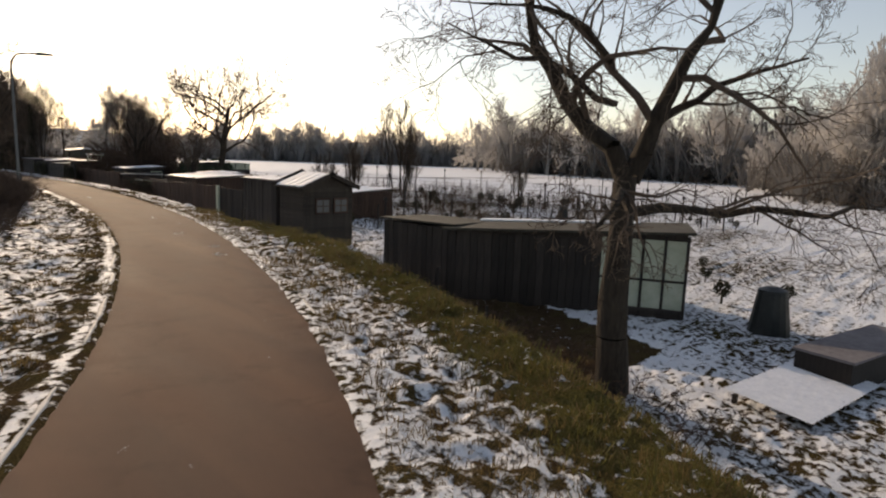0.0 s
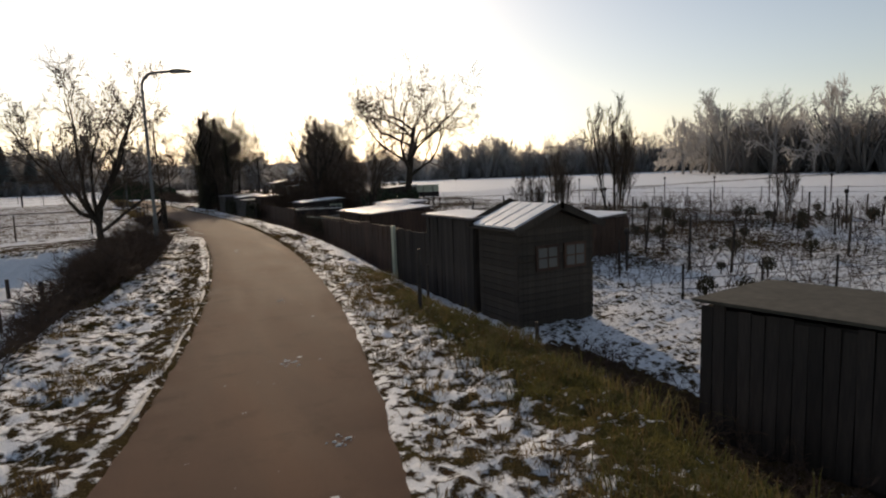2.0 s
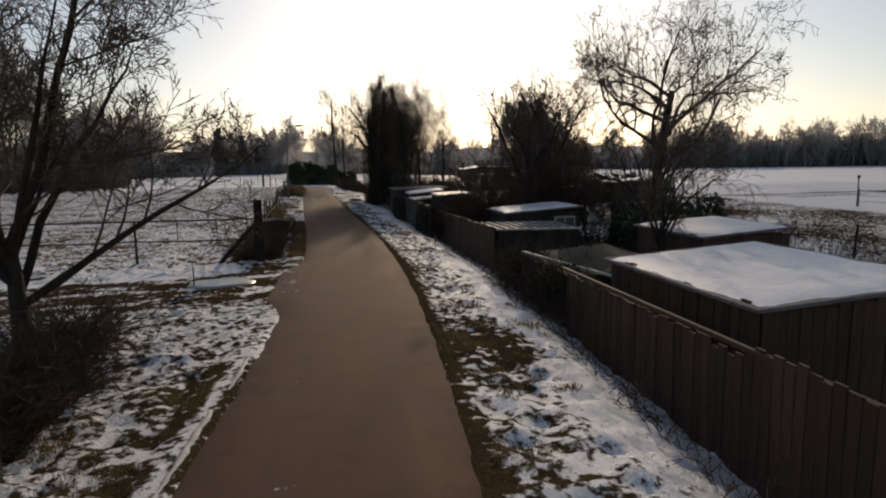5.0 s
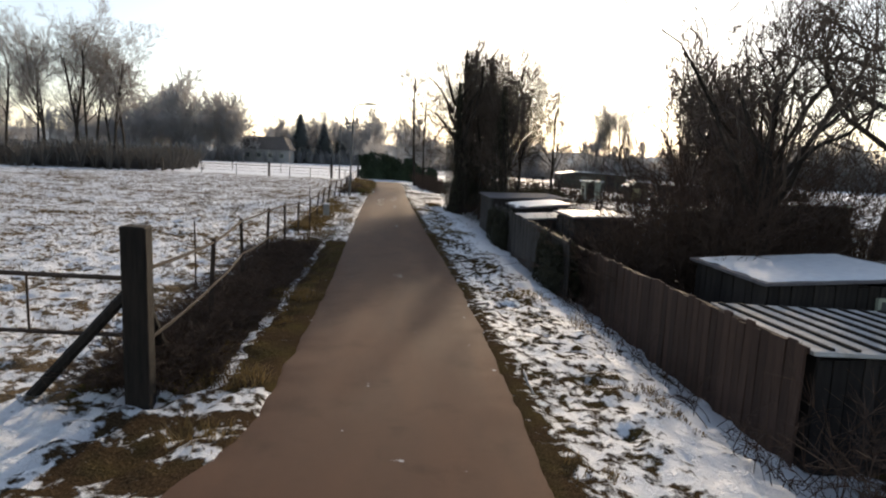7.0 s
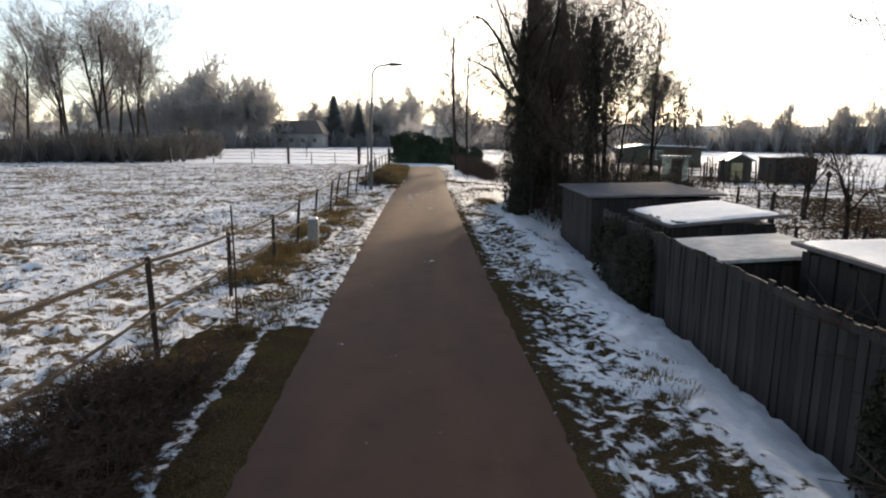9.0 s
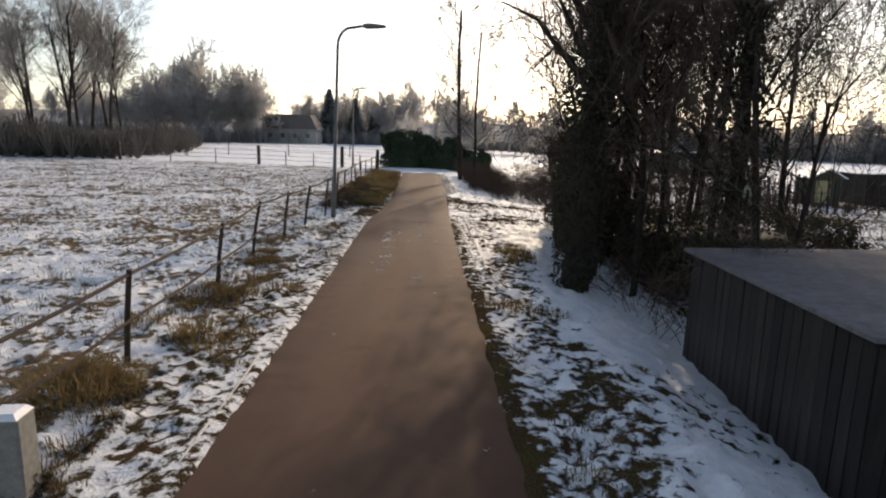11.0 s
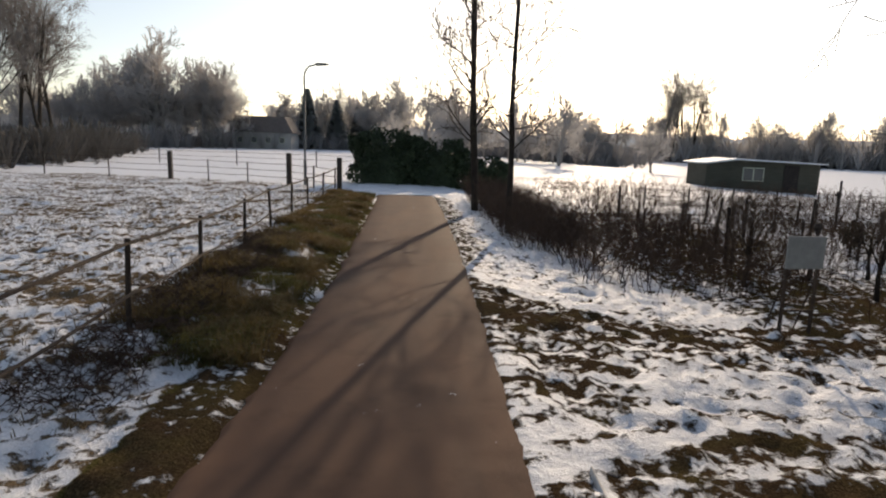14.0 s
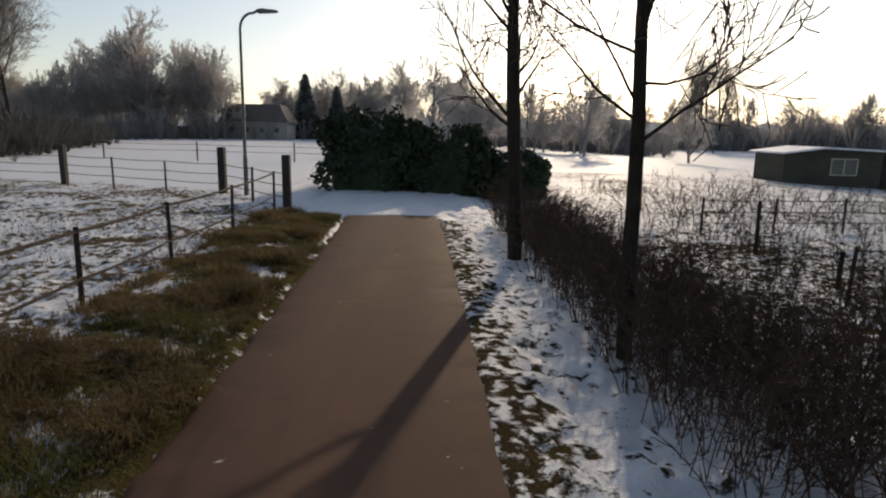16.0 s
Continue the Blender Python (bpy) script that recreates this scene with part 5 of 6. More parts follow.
far_fence = thing("field_fence", -4.94, 37.4, 0, "wire fence with stout dark posts round the far field", "fence")
ff = [(-4.94, 37.6, 1.45, 0.1), (-6.4, 39.2, 1.0, 0.04), (-8.03, 41.2, 1.5, 0.11), (-10.4, 42.2, 0.95, 0.035), (-12.8, 43.2, 1.0, 0.035), (-15.26, 44.26, 1.35, 0.1), (-19.0, 45.0, 1.0, 0.035),
      (-23.0, 45.6, 1.1, 0.035), (-27.5, 46.2, 1.3, 0.09), (-32.5, 46.8, 1.0, 0.035), (-38.0, 47.2, 1.1, 0.08)]
for x, y, h, r in ff:
    fence_post(far_fence, x + 4.94, y - 37.4, land(x, y), h - land(x, y), r, (frng.gauss(0, 0.02), 0), M_TAR, square=r > 0.06)
for hz in (0.95, 0.62, 0.3):
    wire(far_fence, [(x + 4.94, y - 37.4, hz) for x, y, h, r in ff], 0.012, "wire", 0.03)
far_fence_2 = thing("field_fence", -9.0, 60.0, 0, "wire fence with dark posts across the far snowy field", "fence")
ff2 = [(-4 - 7.0 * i, 62.0 + 0.8 * i) for i in range(9)]
for x, y in ff2:
    fence_post(far_fence_2, x + 9, y - 60, land(x, y), 1.3, 0.05, (0, 0), M_TAR)
for hz in (0.9, 0.5):
    wire(far_fence_2, [(x + 9, y - 60, hz) for x, y in ff2], 0.014, "wire", 0.03)

block = thing("concrete_bollard", -2.88, -0.72, land(-2.88, -0.72), "short square weathered concrete marker post", "bollard")
part("post", Build().box((0, 0, 0.24), (0.24, 0.24, 0.62), 0.12, 0.93), M_CONC, block, bevel=0.02)
part("cap", Build().box((0, 0, 0.565), (0.22, 0.22, 0.04), 0.12, 0.7), M_SNOW, block, "thin cap of snow")
for sx, sy, sh in ((-2.55, -6.7, 1.5), (-3.0, -14.6, 1.3), (-3.25, -21.6, 0.6)):
    st = thing("thin_stake", sx, sy, land(sx, sy), "thin dark stake in the verge", "stake", "thin stakes")
    part("rod", Build().path([(0, 0, -0.2), (0.02, 0, sh * 0.5), (0.0, 0.03, sh)], [0.014, 0.013, 0.01], 6), M_RUST, st)

# stakes on the bank at the start
for sx, sy, sh in ((0.2, -51.0, 1.15), (1.15, -51.6, 0.8), (0.45, -41.9, 1.05), (2.6, -37.9, 1.0), (1.9, -43.4, 0.8), (2.3, -44.6, 0.6)):
    st = thing("bank_stake", sx, sy, land(sx, sy), "short dark wooden stake on the snowy bank", "stake", "bank stakes")
    part("rod", Build().path([(0, 0, -0.3), (0.02, 0.01, sh)], [0.04, 0.035], 7), M_TAR, st)


# ---- sheds of the allotments ----
def plank_wall(parent, a, b, z0, z1, material, w=0.16, t=0.03, name="plank", horizontal=False, gap=0.012, top=None):
    """Boards between two corners, each one a piece of its own."""
    a, b = Vector((*a, 0)), Vector((*b, 0))
    L = (b - a).length
    turn = math.atan2(b.y - a.y, b.x - a.x)
    rng = random.Random(int(abs(a.x * 31 + a.y * 17) * 10))
    if horizontal:
        n = max(1, int((z1 - z0) / w))
        h = (z1 - z0) / n
        me = Build().box((0, 0, 0), (L, t, h - gap)).mesh(name)
        spots = [((a + b) / 2 + Vector((0, 0, z0 + h * (i + 0.5)))) for i in range(n)]
    else:
        n = max(1, int(L / w))
        h = L / n
        me = Build().box((0, 0, 0), (h - gap, t, z1 - z0)).mesh(name)
        spots = [a.lerp(b, (i + 0.5) / n) + Vector((0, 0, (z0 + z1) / 2 + rng.gauss(0, 0.025))) for i in range(n)]
    me.materials.append(material)
    for p in spots:
        ob = new(name, me)
        ob.parent = parent
        ob.matrix_basis = Matrix.Translation(p) @ Matrix.Rotation(turn, 4, "Z") @ pose(0, rng.gauss(0, 0.004), 0, rng.gauss(0, 0.5), rng.gauss(0, 0.25), 0)


def flat_shed(x0, x1, y0, y1, top, label, wall, snow=True, slope=0.06, turn=0.0, horizontal=False, west=True, south=True, name="garden_shed", group="allotment sheds", roof=None, w=0.17):
    cx_, cy_ = (x0 + x1) / 2, (y0 + y1) / 2
    base = min(land(cx_, cy_), land(x0, y0), land(x0, y1))
    ob = thing(name, cx_, cy_, base, label, "shed", group, turn)
    hx, hy, h = (x1 - x0) / 2, (y1 - y0) / 2, top - base
    body = Build().box((0, 0, h / 2 - 0.15), (2 * hx - 0.04, 2 * hy - 0.04, h + 0.2))
    part("body", body, wall, ob)
    if west:
        plank_wall(ob, (-hx - 0.005, -hy), (-hx - 0.005, hy), 0.02, h - 0.05, wall, w, horizontal=horizontal)
    if south:
        plank_wall(ob, (-hx, -hy - 0.005), (hx, -hy - 0.005), 0.02, h - 0.05, wall, w, horizontal=horizontal)
    plate = Build().box((0, 0, h + 0.02), (2 * hx + 0.24, 2 * hy + 0.2, 0.05))
    plate.v = [Vector((p.x, p.y, p.z + p.x * slope)) for p in plate.v]
    part("roof", plate, roof or M_FELT, ob, bevel=0.008)
    if snow:
        sn = Build()
        nx, ny = 14, 16
        for j in range(ny + 1):
            for i in range(nx + 1):
                px, py = (-hx - 0.1) + (2 * hx + 0.2) * i / nx, (-hy - 0.08) + (2 * hy + 0.16) * j / ny
                edge = min(i, nx - i, j, ny - j)
                hh = (0.03 if edge == 0 else 0.075) + 0.025 * noise.noise(Vector((px * 2, py * 2, cx_)))
                sn.v.append(Vector((px + (0.03 * noise.noise(Vector((px * 5, py * 5, 3))) if edge == 0 else 0), py, h + px * slope + hh)))
        for j in range(ny):
            for i in range(nx):
                k = j * (nx + 1) + i
                sn.f.append((k, k + 1, k + nx + 2, k + nx + 1))
        part("snow_cover", sn, M_SNOW, ob, "smooth blanket of snow on the roof", smooth=True)
    return ob


# gable shed
def gable_shed():
    base = -1.45
    ob = thing("gable_shed", 5.15, -39.05, base, "grey timber shed with a snowy gable roof and small window", "shed", "allotment sheds")
    hx, hy, he, hp = 1.15, 0.85, 2.34, 2.80
    part("body", Build().prism([(-hx + .02, -0.2), (hx - .02, -0.2), (hx - .02, he), (0, hp - 0.03), (-hx + .02, he)], -hy + .02, hy - .02), M_GREYWOOD, ob)
    plank_wall(ob, (-hx, hy), (-hx, -hy), 0.0, he, M_GREYWOOD, 0.15, 0.025, horizontal=True)
    plank_wall(ob, (-hx, -hy), (hx, -hy), 0.0, he, M_GREYWOOD, 0.15, 0.025, horizontal=True)
    for s in (-1, 1):
        ang = math.atan2(hp - he, hx)
        L = math.hypot(hx, hp - he) + 0.22
        r = Build().box((0, 0, 0), (L, 2 * hy + 0.5, 0.05))
        rot = Matrix.Translation((s * (hx + 0.12) / 2, 0, (he + hp) / 2 + 0.02)) @ Matrix.Rotation(s * ang, 4, "Y")
        r.v = [rot @ p for p in r.v]
        slab = part("roof_slope", r, M_GREYWOOD, ob, bevel=0.01)
        for k in range(4):
            sn = Build().box((0, -hy - 0.1 + (k + 0.5) * (2 * hy + 0.2) / 4, 0.055), (L - 0.12, (2 * hy + 0.2) / 4 - 0.06, 0.06))
            sn.v = [rot @ (p + noise.noise_vector(p * 3) * 0.012) for p in sn.v]
            part("snow_strip", sn, M_SNOW, slab, "strip of snow between the roof battens", bevel=0.02)
        for end, rise in ((-hy - 0.24, 0.02), (hy + 0.24, 0.07)):
            bb = Build().box((0, end, rise), (L + 0.06, 0.03, 0.16))
            bb.v = [rot @ p for p in bb.v]
            part("barge_board", bb, M_GREYWOOD, ob, bevel=0.006)
    for cx_ in (-0.3, 0.55):
        win = part("window_frame", Build().box((cx_, -hy - 0.03, 1.62), (0.68, 0.05, 0.62)), M_BROWN, ob, "reddish brown window frame")
        for wx in (-0.15, 0.15):
            for wz in (1.49, 1.75):
                part("pane", Build().box((cx_ + wx, -hy - 0.058, wz), (0.25, 0.012, 0.22)), M_GLASS, win)


gable_shed()
flat_shed(3.95, 5.15, -38.0, -35.3, 1.07, "dark low shed with a thin snowy flat roof", M_TAR, slope=0.02)
pale_post = thing("pale_post", 3.66, -33.4, land(3.66, -33.4), "pale weathered wooden post beside the fence", "post")
part("post", Build().box((0, 0, 0.75), (0.12, 0.12, 2.0), 0.2), M_PALE, pale_post, bevel=0.01)

gap_fence = thing("board_fence", 3.85, -34.3, land(3.85, -34.3) - 0.1, "dark upright board fence beside the low shed", "fence", "board fences")
plank_wall(gap_fence, (0.1, -1.0), (-0.05, 1.0), 0, 1.85, M_TAR, 0.15)

# two dark sheds at the start, the second with pale sheets
flat_shed(3.45, 5.7, -47.95, -45.4, 0.28, "black tarred flat-roofed shed below the bank", M_TAR, snow=False, slope=-0.03, turn=10, name="tarred_shed", group="tarred sheds", roof=M_DARKFELT)
TX0, TY0, TX1, TY1 = 3.55, -48.1, 6.45, -53.75
TL = math.hypot(TX1 - TX0, TY1 - TY0)
TILT = 0.045      # its roof rises towards the glazed end
tar = thing("tarred_shed", (TX0 + TX1) / 2, (TY0 + TY1) / 2, -1.75, "long black tarred shed with pale translucent sheets at one end", "shed", "tarred sheds", math.degrees(math.atan2(TY1 - TY0, TX1 - TX0)))
tar_body = Build().box((0, 1.3, 0.95), (TL - 0.06, 2.5, 2.3))
tar_body.v = [Vector((p.x, p.y, p.z + (p.x * TILT if p.z > 1 else 0))) for p in tar_body.v]
part("body", tar_body, M_TAR, tar)
plank_wall(tar, (-TL / 2, 0.03), (TL * 0.16, 0.03), -0.1, 1.98, M_TAR, 0.2)
for k in range(4):
    px = TL * 0.16 + (TL * 0.34) * (k + 0.5) / 4
    part("pale_sheet", Build().box((px, 0.02, 1.15), (TL * 0.34 / 4 - 0.07, 0.03, 1.8)), M_PALE, tar, "pale greenish translucent sheet")
    part("mullion", Build().box((px + TL * 0.34 / 8, 0.01, 1.1), (0.07, 0.06, 2.15)), M_TAR, tar)
part("rail", Build().box((TL * 0.33, 0.0, 1.0), (TL * 0.34, 0.05, 0.06)), M_TAR, tar)
part("sill", Build().box((TL * 0.33, -0.01, 0.22), (TL * 0.34, 0.07, 0.08)), M_TAR, tar)
roof = Build().box((0, 1.2, 2.14), (TL + 0.3, 2.8, 0.07))
roof.v = [Vector((p.x, p.y, p.z + p.x * TILT)) for p in roof.v]
part("roof", roof, M_DARKFELT, tar, bevel=0.01)
snow_strip = Build().box((-0.4, 2.2, 2.20), (TL - 1.6, 0.5, 0.05)).lumps(0.02, 2)
snow_strip.v = [Vector((p.x, p.y, p.z + p.x * TILT)) for p in snow_strip.v]
part("snow_edge", snow_strip, M_SNOW, tar, "thin strip of snow along the roof edge", bevel=0.02)

# brown fence and sheds north of the gable shed
bf = thing("board_fence", 3.95, -30.0, land(3.95, -30.0) - 0.1, "reddish brown upright board fence below the path", "fence", "board fences")
plank_wall(bf, (-0.1, -3.2), (0.0, 0.4), 0, 1.62, M_BROWN, 0.15)
plank_wall(bf, (0.0, 0.4), (0.1, 5.5), 0, 1.5, M_BROWN, 0.15)
part("cap_rail", Build().box((0.0, 1.1, 1.58), (0.06, 8.8, 0.05)), M_BROWN, bf)
flat_shed(4.6, 7.4, -29.0, -25.2, 0.80, "brown garden shed with a snow-edged roof", M_BROWN, snow=True)
flat_shed(4.5, 6.6, -23.8, -20.6, 0.2, "dark low garden shed with a felt roof", M_TAR, snow=False, roof=M_DARKFELT)
frosted = flat_shed(4.6, 7.0, -18.0, -16.0, 0.47, "dark low shed with pale frosted slatted roof", M_TAR, snow=False, slope=-0.02, roof=M_DIRTYSNOW)
for k in range(9):
    part("batten", Build().box((-1.15 + 0.29 * k, 0, 0.47 - frosted.location.z + 0.055 - (-1.15 + 0.29 * k) * 0.02), (0.05, 2.1, 0.035), 0.06), M_OLDPOST, frosted)
windowed = flat_shed(5.6, 8.2, -15.4, -13.2, 0.8, "dark garden shed with pale window and snowy roof", M_TAR)
wframe = part("window_frame", Build().box((0.75, -1.15, 1.25), (0.75, 0.06, 0.42)), M_PALE, windowed, "pale painted window frame")
for wx in (0.58, 0.92):
    part("pane", Build().box((wx, -1.185, 1.25), (0.3, 0.015, 0.32)), M_GLASS, wframe)
mid_fence = thing("board_fence", 4.2, -14.2, land(4.2, -14.2) - 0.1, "dark brown upright board fence below the path", "fence", "board fences")
plank_wall(mid_fence, (0.2, -3.9), (-0.2, 3.6), 0, 1.38, M_BROWN, 0.15)
part("cap_rail", Build().box((0.05, -0.15, 1.33), (0.05, 7.4, 0.07), 0.053), M_BROWN, mid_fence)
pole_rail = thing("leaning_pole", 4.0, -23.0, 0.0, "long pale pole lying along a shed roof edge", "pole")
part("rod", Build().tube((0.3, 2.0, 0.29), (1.3, -3.2, 0.27), 0.035, 0.03, 7), M_PALE, pole_rail)

pf = thing("plank_fence", 3.5, -6.5, land(3.5, -6.5) - 0.08, "dark weathered upright plank fence along the gardens", "fence", "board fences")
plank_wall(pf, (0.05, -5.4), (0.0, 5.3), 0, 1.42, M_TAR, 0.13)
part("cap_rail", Build().box((0.04, 0, 1.36), (0.05, 10.6, 0.07)), M_TAR, pf)
flat_shed(4.5, 6.0, -8.8, -6.9, 1.05, "dark plank shed with a snowy flat roof", M_TAR, slope=0.03)
flat_shed(3.85, 5.5, -4.4, -2.3, 0.98, "dark plank shed with a snowy flat roof", M_TAR, slope=0.1)
flat_shed(3.7, 5.1, -6.6, -5.1, 0.8, "dark plank shed with a dirty frosted roof", M_TAR, snow=False, roof=M_DIRTYSNOW)
flat_shed(3.6, 6.6, 0.2, 4.0, 0.96, "dark low shed with a greyish felt roof", M_TAR, snow=False, slope=0.02)

# board on legs beside the driveway
bd = thing("notice_board", 4.3, 18.7, land(4.3, 18.7), "plain grey board on thin dark steel legs", "board", turn=6)
for lx in (-0.22, 0.22):
    part("leg", Build().box((lx, 0, 0.46), (0.035, 0.035, 1.02)), M_RUST, bd)
    part("stay", Build().tube((lx, 0.3, -0.02), (lx, 0, 0.8), 0.014, 0.014, 6), M_RUST, bd)
part("crossbar", Build().box((0, 0, 0.32), (0.46, 0.03, 0.03)), M_RUST, bd)
part("panel", Build().box((0, -0.03, 1.12), (0.54, 0.03, 0.44)), M_BOARD, bd, bevel=0.006)

# hut with a window across the gardens, and others
hut = thing("summer_hut", 26.3, 63.0, land(26.3, 63.0), "dark olive summer hut with white-framed window and snowy roof edge", "hut")
hut.scale = (1.48, 1.48, 1.14)
M_OLIVE = simple("olive_boards", (0.035, 0.036, 0.025), (0.085, 0.082, 0.06), 5, 0.7, stretch=(0.4, 0.4, 4), relief=0.3)
part("body", Build().prism([(-3.2, -0.2), (3.2, -0.2), (3.2, 1.95), (-1.6, 2.15), (-3.2, 1.85)], -1.3, 1.3), M_OLIVE, hut)
rf = Build().prism([(-3.4, 1.84), (-1.6, 2.17), (3.45, 1.97), (3.45, 2.06), (-1.6, 2.28), (-3.4, 1.93)], -1.6, 1.6)
part("roof", rf, M_SNOW, hut, "roof covered with thin snow")
wf = part("window_frame", Build().box((-0.55, -1.31, 1.15), (1.2, 0.06, 0.98)), M_PALE, hut, "white painted window frame")
for wx in (-0.84, -0.26):
    part("pane", Build().box((wx, -1.345, 1.15), (0.5, 0.015, 0.84)), M_GLASS, wf)
part("door", Build().box((1.6, -1.31, 0.9), (0.85, 0.05, 1.9)), M_TAR, hut)

gh = thing("greenhouse", 30.5, 22.0, land(30.5, 22.0), "long pale greenhouse with sheeted walls in the gardens", "greenhouse", turn=-20)
part("base", Build().box((0, 0, 0.2), (7.0, 2.6, 0.8)), M_TAR, gh)
for k in range(7):
    part("sheet", Build().box((-3.0 + k, -1.3, 1.05), (0.92, 0.04, 0.85)), M_PALE, gh, "pale cloudy sheet")
    part("sheet", Build().box((-3.0 + k, 1.3, 1.05), (0.92, 0.04, 0.85)), M_PALE, gh)
part("roof", Build().prism([(-3.6, 1.5), (3.6, 1.5), (3.6, 1.58), (-3.6, 1.58)], -1.5, 1.5), M_SNOW, gh)
wh = thing("white_hut", 17.2, 32.0, land(17.2, 32.0), "small whitish garden hut with a flat snowy roof", "hut")
part("body", Build().box((0, 0, 0.75), (1.5, 1.3, 1.7)), M_PALE, wh)
part("roof", Build().box((0, 0, 1.64), (1.8, 1.6, 0.09)), M_SNOW, wh, bevel=0.02)
part("door", Build().box((-0.2, -0.67, 0.75), (0.65, 0.05, 1.4)), M_GREYWOOD, wh)
yh = thing("ochre_hut", 20.3, 29.0, land(20.3, 29.0), "small ochre garden hut with a pitched felt roof", "hut")
part("body", Build().prism([(-0.8, -0.1), (0.8, -0.1), (0.8, 1.5), (0, 1.9), (-0.8, 1.5)], -0.8, 0.8), M_OLIVE, yh)
part("front", Build().box((-0.2, -0.82, 0.75), (0.8, 0.03, 1.2)), M_YELLOW, yh, "ochre boarded front")
part("roof", Build().prism([(-1.0, 1.45), (0, 1.95), (1.0, 1.45), (1.0, 1.52), (0, 2.03), (-1.0, 1.52)], -0.95, 0.95), M_SNOW, yh)
flat_shed(24.0, 27.0, 30.5, 33.0, 1.1, "dark garden shed across the plots with a snowy roof", M_TAR, south=True, w=0.25)
flat_shed(13.0, 15.5, 1.0, 3.5, 0.7, "dark garden shed across the plots with a snowy roof", M_TAR, w=0.25)
flat_shed(21.0, 24.5, 8.0, 10.5, 0.8, "dark garden shed across the plots with a snowy roof", M_TAR, w=0.25)
flat_shed(11.0, 14.0, -33.5, -31.0, 0.25, "brown garden shed across the plots with a snowy roof", M_BROWN, w=0.25)
flat_shed(8.2, 10.5, -22.5, -19.5, 0.7, "brown garden shed across the plots with a snowy roof", M_BROWN, w=0.25)


# ---- allotment clutter ----
def garden_stake(x, y, h, cap, lean=(0, 0)):
    st = thing("garden_stake", x, y, land(x, y), "thin wooden garden stake" + (" with a cap on top" if cap else ""), "stake", "garden stakes")
    part("rod", Build().path([(0, 0, -0.3), (lean[0] * h, lean[1] * h, h)], [0.05, 0.042], 6), M_TAR, st)
    if cap:
        part("cap", Build().path([(lean[0] * h, lean[1] * h, h - 0.05), (lean[0] * h, lean[1] * h, h + 0.08), (lean[0] * h, lean[1] * h, h + 0.2)], [0.05, 0.12, 0.07], 7), M_TAR, st)


capped = [(52.3 - 1.95 * 0.36 * i, -40 + 4.2 * i) for i in range(11)]
for i, (x, y) in enumerate(capped):
    garden_stake(x - 0.9 * i + 0.6, y, 2.05, True)
srng = random.Random(77)
for i in range(150):
    u = srng.random()
    if u < 0.55:
        x, y = srng.uniform(10, 42), srng.uniform(-48, -10)
    elif u < 0.8:
        x, y = srng.uniform(6, 20), srng.uniform(18, 36)
    else:
        x, y = srng.uniform(7, 24), srng.uniform(-12, 12)
    garden_stake(x, y, srng.uniform(0.7, 1.9), srng.random() < 0.12, (srng.gauss(0, 0.05), srng.gauss(0, 0.05)))


def wire_row(x0, y0, x1, y1, h, n, label):
    ob = thing("garden_fence", x0, y0, land(x0, y0), label, "fence", "garden fences")
    pts = []
    for i in range(n):
        t = i / (n - 1)
        x, y = x0 + (x1 - x0) * t, y0 + (y1 - y0) * t
        z = land(x, y) - land(x0, y0)
        fence_post(ob, x - x0, y - y0, z, h, 0.035, (srng.gauss(0, 0.03), srng.gauss(0, 0.03)), M_TAR)
        pts.append((x - x0, y - y0, z + h * 0.92))
    for k in (1.0, 0.66, 0.33):
        wire(ob, [(a, b, c - h * 0.92 * (1 - k)) for a, b, c in pts], 0.012, "wire", 0.02)


wire_row(53.0, -42.0, 37.0, 2.0, 1.3, 16, "wire fence with dark posts along the gardens")
wire_row(12.0, -30.0, 40.0, -38.0, 1.1, 12, "wire fence with dark posts between plots")
wire_row(9.5, -40.0, 34.0, -47.0, 1.0, 11, "wire fence with dark posts between plots")
wire_row(6.0, 30.5, 20.0, 34.0, 1.0, 9, "wire fence with dark posts between plots")
wire_row(6.5, 37.5, 30.0, 40.5, 1.0, 12, "wire fence with dark posts between plots")
wire_row(10.0, 22.0, 26.0, 24.0, 1.0, 8, "wire fence with dark posts between plots")
wire_row(8.0, 4.5, 24.0, 5.0, 1.0, 8, "wire fence with dark posts between plots")


def cabbage(x, y, s, label):
    s *= 0.8
    ob = thing("dark_shrub", x, y, land(x, y), label, "shrub", "garden plants")
    rng = random.Random(int(x * 100 + y * 37))
    part("stem", Build().tube((0, 0, -0.1), (0, 0, s * 0.55), 0.05 * s, 0.04 * s, 6), M_BARK, ob)

    def place(r):
        d = Vector((r.gauss(0, 1), r.gauss(0, 1), r.gauss(0, 1))).normalized()
        return Vector((0, 0, s * 0.62)) + d * s * 0.38 * r.uniform(0.5, 1.0), d
    v, f = leaf_cloud(rng, 260, place, 0.075 * s)
    me = bpy.data.meshes.new("leaves")
    me.from_pydata(v, [], f)
    part("leaves", me, M_IVY, ob)


for i in range(84):
    if i < 66:
        x, y = srng.uniform(9, 36), srng.uniform(-50, -20)
    else:
        x, y = srng.uniform(8, 20), srng.uniform(-4, 36)
    cabbage(x, y, srng.uniform(0.5, 1.1), "dark frosted kale plant on the snowy plot")
for x, y, s in ((9.6, -53.6, 0.9), (12.5, -52.0, 0.7), (10.9, -55.0, 0.8), (14.8, -51.0, 0.7)):
    cabbage(x, y, s, "dark frosted kale plant on the snowy plot")


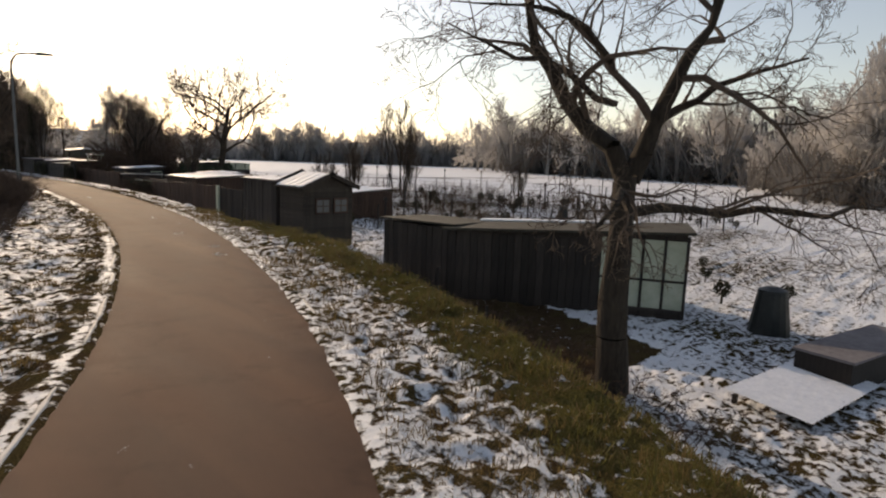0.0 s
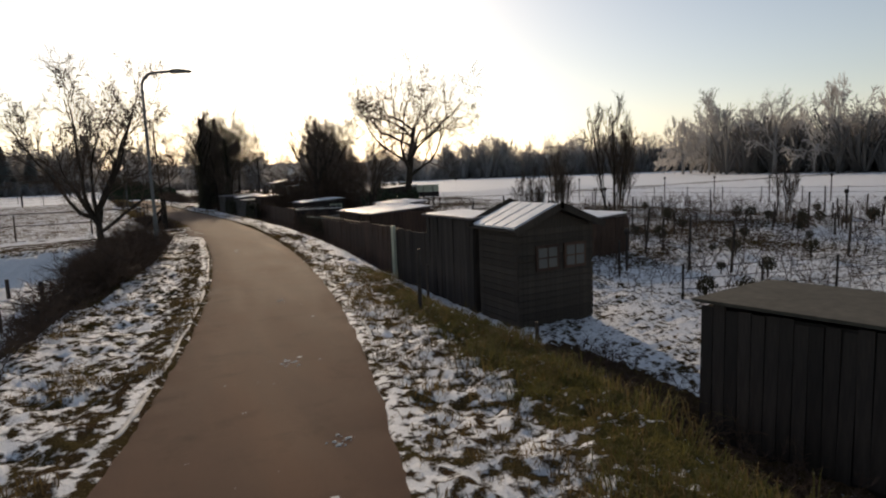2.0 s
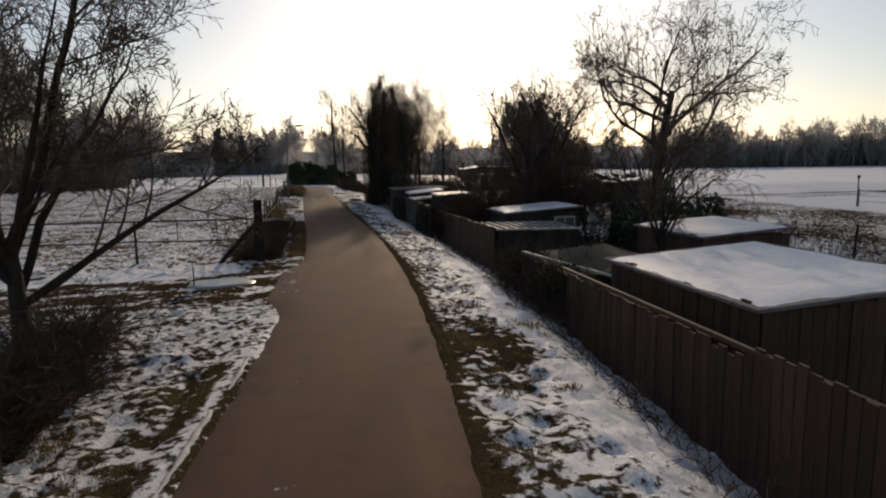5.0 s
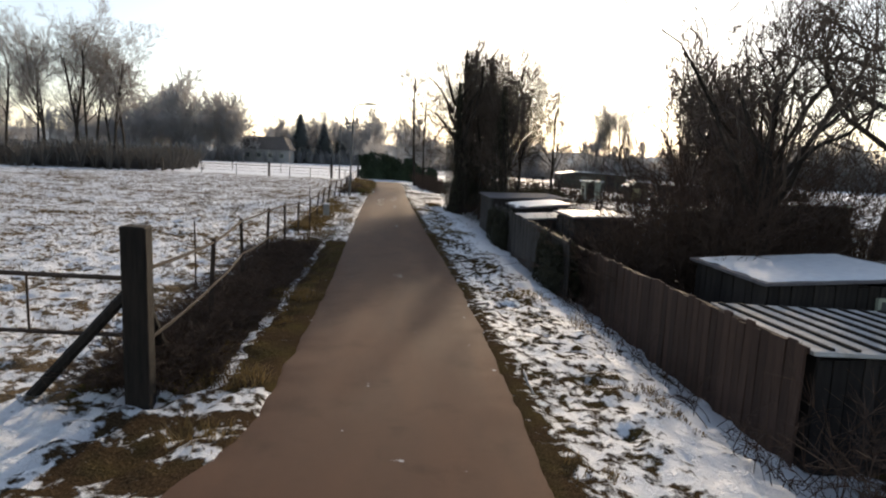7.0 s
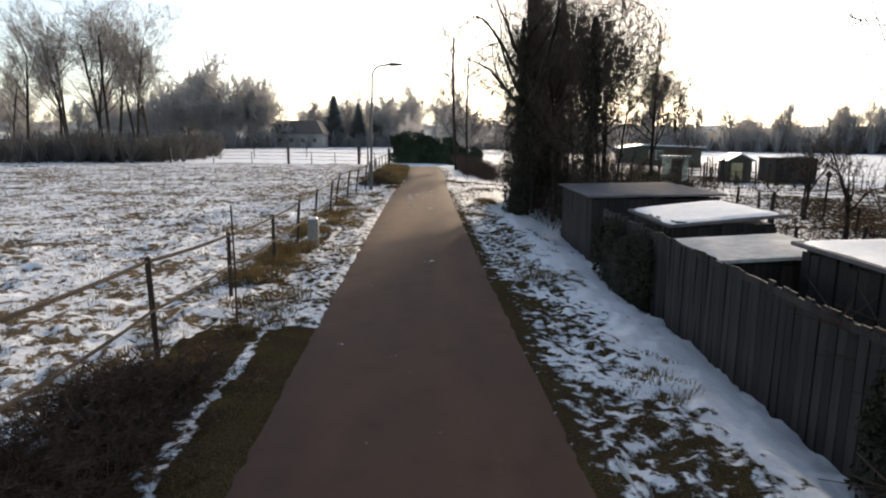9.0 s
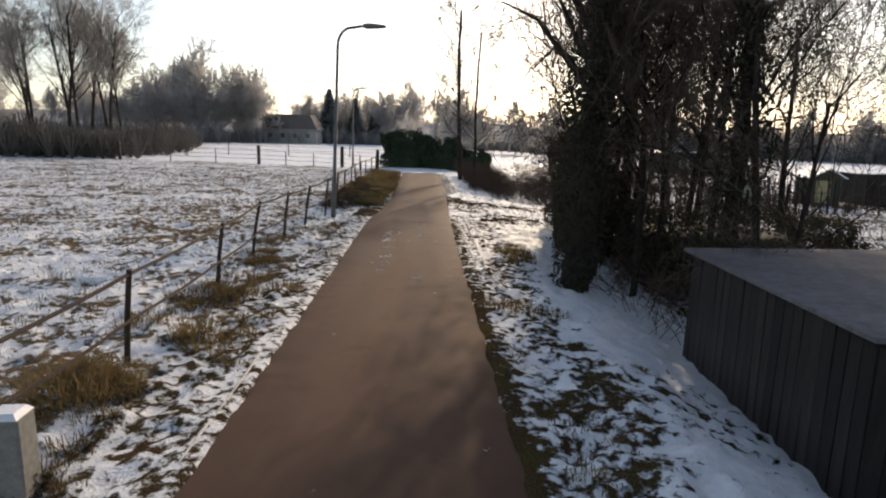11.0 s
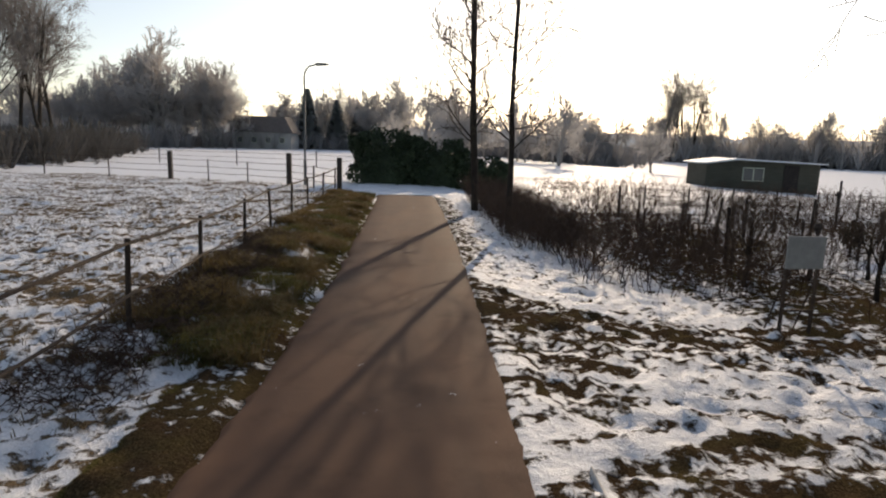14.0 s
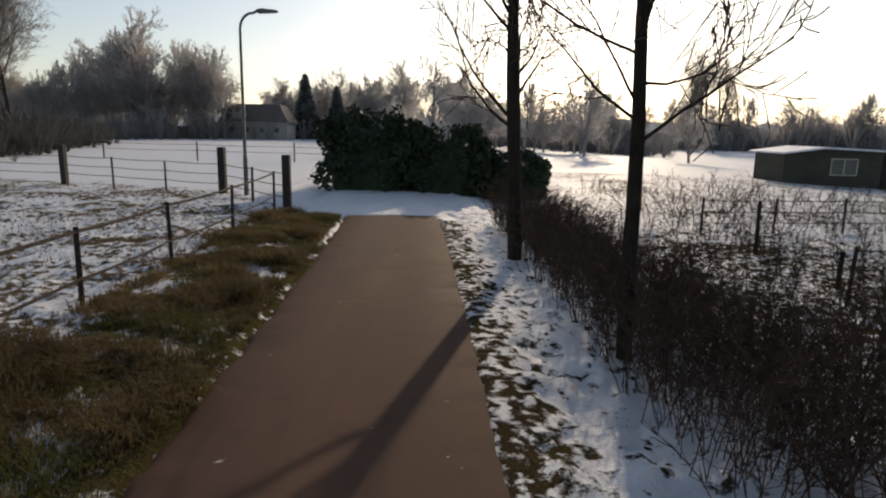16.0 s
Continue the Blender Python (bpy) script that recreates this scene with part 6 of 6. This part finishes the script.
def compost_bin(x, y, s, label):
    ob = thing("compost_bin", x, y, land(x, y), label, "bin", "compost bins")
    part("body", Build().path([(0, 0, -0.05), (0, 0, 0.0), (0, 0, 0.85 * s), (0, 0, 0.9 * s)], [0.42 * s, 0.42 * s, 0.3 * s, 0.27 * s], 16), M_PLASTIC, ob, smooth=False)
    part("lid", Build().path([(0, 0, 0.88 * s), (0, 0, 0.93 * s), (0, 0, 1.0 * s)], [0.3 * s, 0.29 * s, 0.1 * s], 16), M_PLASTIC, ob)


compost_bin(7.2, -55.6, 1.15, "tapered black plastic compost bin in the snow")
compost_bin(16.5, -47.0, 0.9, "tapered black plastic compost bin in the snow")
compost_bin(24.0, -38.5, 0.9, "tapered black plastic compost bin in the snow")
low_shed = thing("low_frame", 5.6, -57.8, land(5.6, -57.8), "low dark timber frame with snow on its lid", "cold frame", turn=-12)
part("body", Build().box((0, 0, 0.22), (3.4, 1.0, 0.7)), M_TAR, low_shed)
part("lid", Build().box((0, 0, 0.59), (3.5, 1.1, 0.05)), M_FELT, low_shed)
sheet = thing("corrugated_sheet", 3.1, -57.4, land(3.1, -57.4), "snow-covered corrugated sheet lying on low posts", "roof sheet", turn=-8)
cs = Build()
for i in range(61):
    px = -1.5 + 3.0 * i / 60
    z = 0.12 + 0.02 * math.sin(i * math.pi / 1.5)
    cs.v += [Vector((px, -0.7, z)), Vector((px, 0.7, z + 0.12))]
for i in range(60):
    cs.f.append((2 * i, 2 * i + 2, 2 * i + 3, 2 * i + 1))
part("sheet", cs, M_SNOW, sheet)
for lx in (-1.3, 0, 1.3):
    for ly in (-0.6, 0.6):
        part("leg", Build().box((lx, ly, -0.02), (0.07, 0.07, 0.28)), M_TAR, sheet)

# timber edging along the sunken snowy ditch
edge = thing("timber_edging", -5.6, -33.5, land(-5.6, -33.5), "dark timber boards holding up the ditch bank", "retaining wall")
plank_wall(edge, side(-44, -4.35)[0:1] and (side(-44, -4.35)[0] + 5.6, side(-44, -4.35)[1] + 33.5), (side(-33, -4.5)[0] + 5.6, side(-33, -4.5)[1] + 33.5), -0.75, 0.35, M_TAR, 0.22, 0.04)
for yy in (-43, -40, -37, -34.5):
    x, y = side(yy, -4.7)
    part("pile", Build().tube((x + 5.6, y + 33.5, -0.9), (x + 5.6, y + 33.5, 0.75), 0.06, 0.05, 7), M_TAR, edge)
for x, y, h in ((-6.3, -31.2, 0.7), (-7.4, -29.0, 0.6), (-6.9, -34.2, 0.8)):
    st = thing("ditch_post", x, y, land(x, y), "short dark post standing in the snowy ditch", "post", "ditch posts")
    part("rod", Build().tube((0, 0, -0.2), (0, 0, h), 0.06, 0.055, 8), M_TAR, st)

# farmhouse across the far field
house = thing("farmhouse", -39.0, 147.0, -0.3, "distant low farmhouse with a dark tiled roof among trees", "house")
part("wall", Build().box((0, 0, 1.8), (13, 7, 4.0)), M_WALL, house)
part("roof", Build().prism([(-7.0, 3.6), (7.0, 3.6), (5.2, 7.0), (-5.2, 7.0)], -4.0, 4.0), M_TILE, house)
for wx in (-4.5, -1.5, 1.5, 4.5):
    win = part("window", Build().box((wx, -3.52, 2.0), (1.2, 0.1, 1.3)), M_PALE, house)
    part("pane", Build().box((wx, -3.58, 2.0), (1.0, 0.04, 1.1)), M_GLASS, win)
barn = thing("barn", -95.0, 98.0, -0.3, "distant low barn with a snowy roof beyond the meadow", "barn")
part("wall", Build().box((0, 0, 1.0), (22, 8, 2.4)), M_TAR, barn)
part("roof", Build().prism([(-11.5, 2.1), (11.5, 2.1), (11.0, 3.4), (-11.0, 3.4)], -4.5, 4.5), M_SNOW, barn)
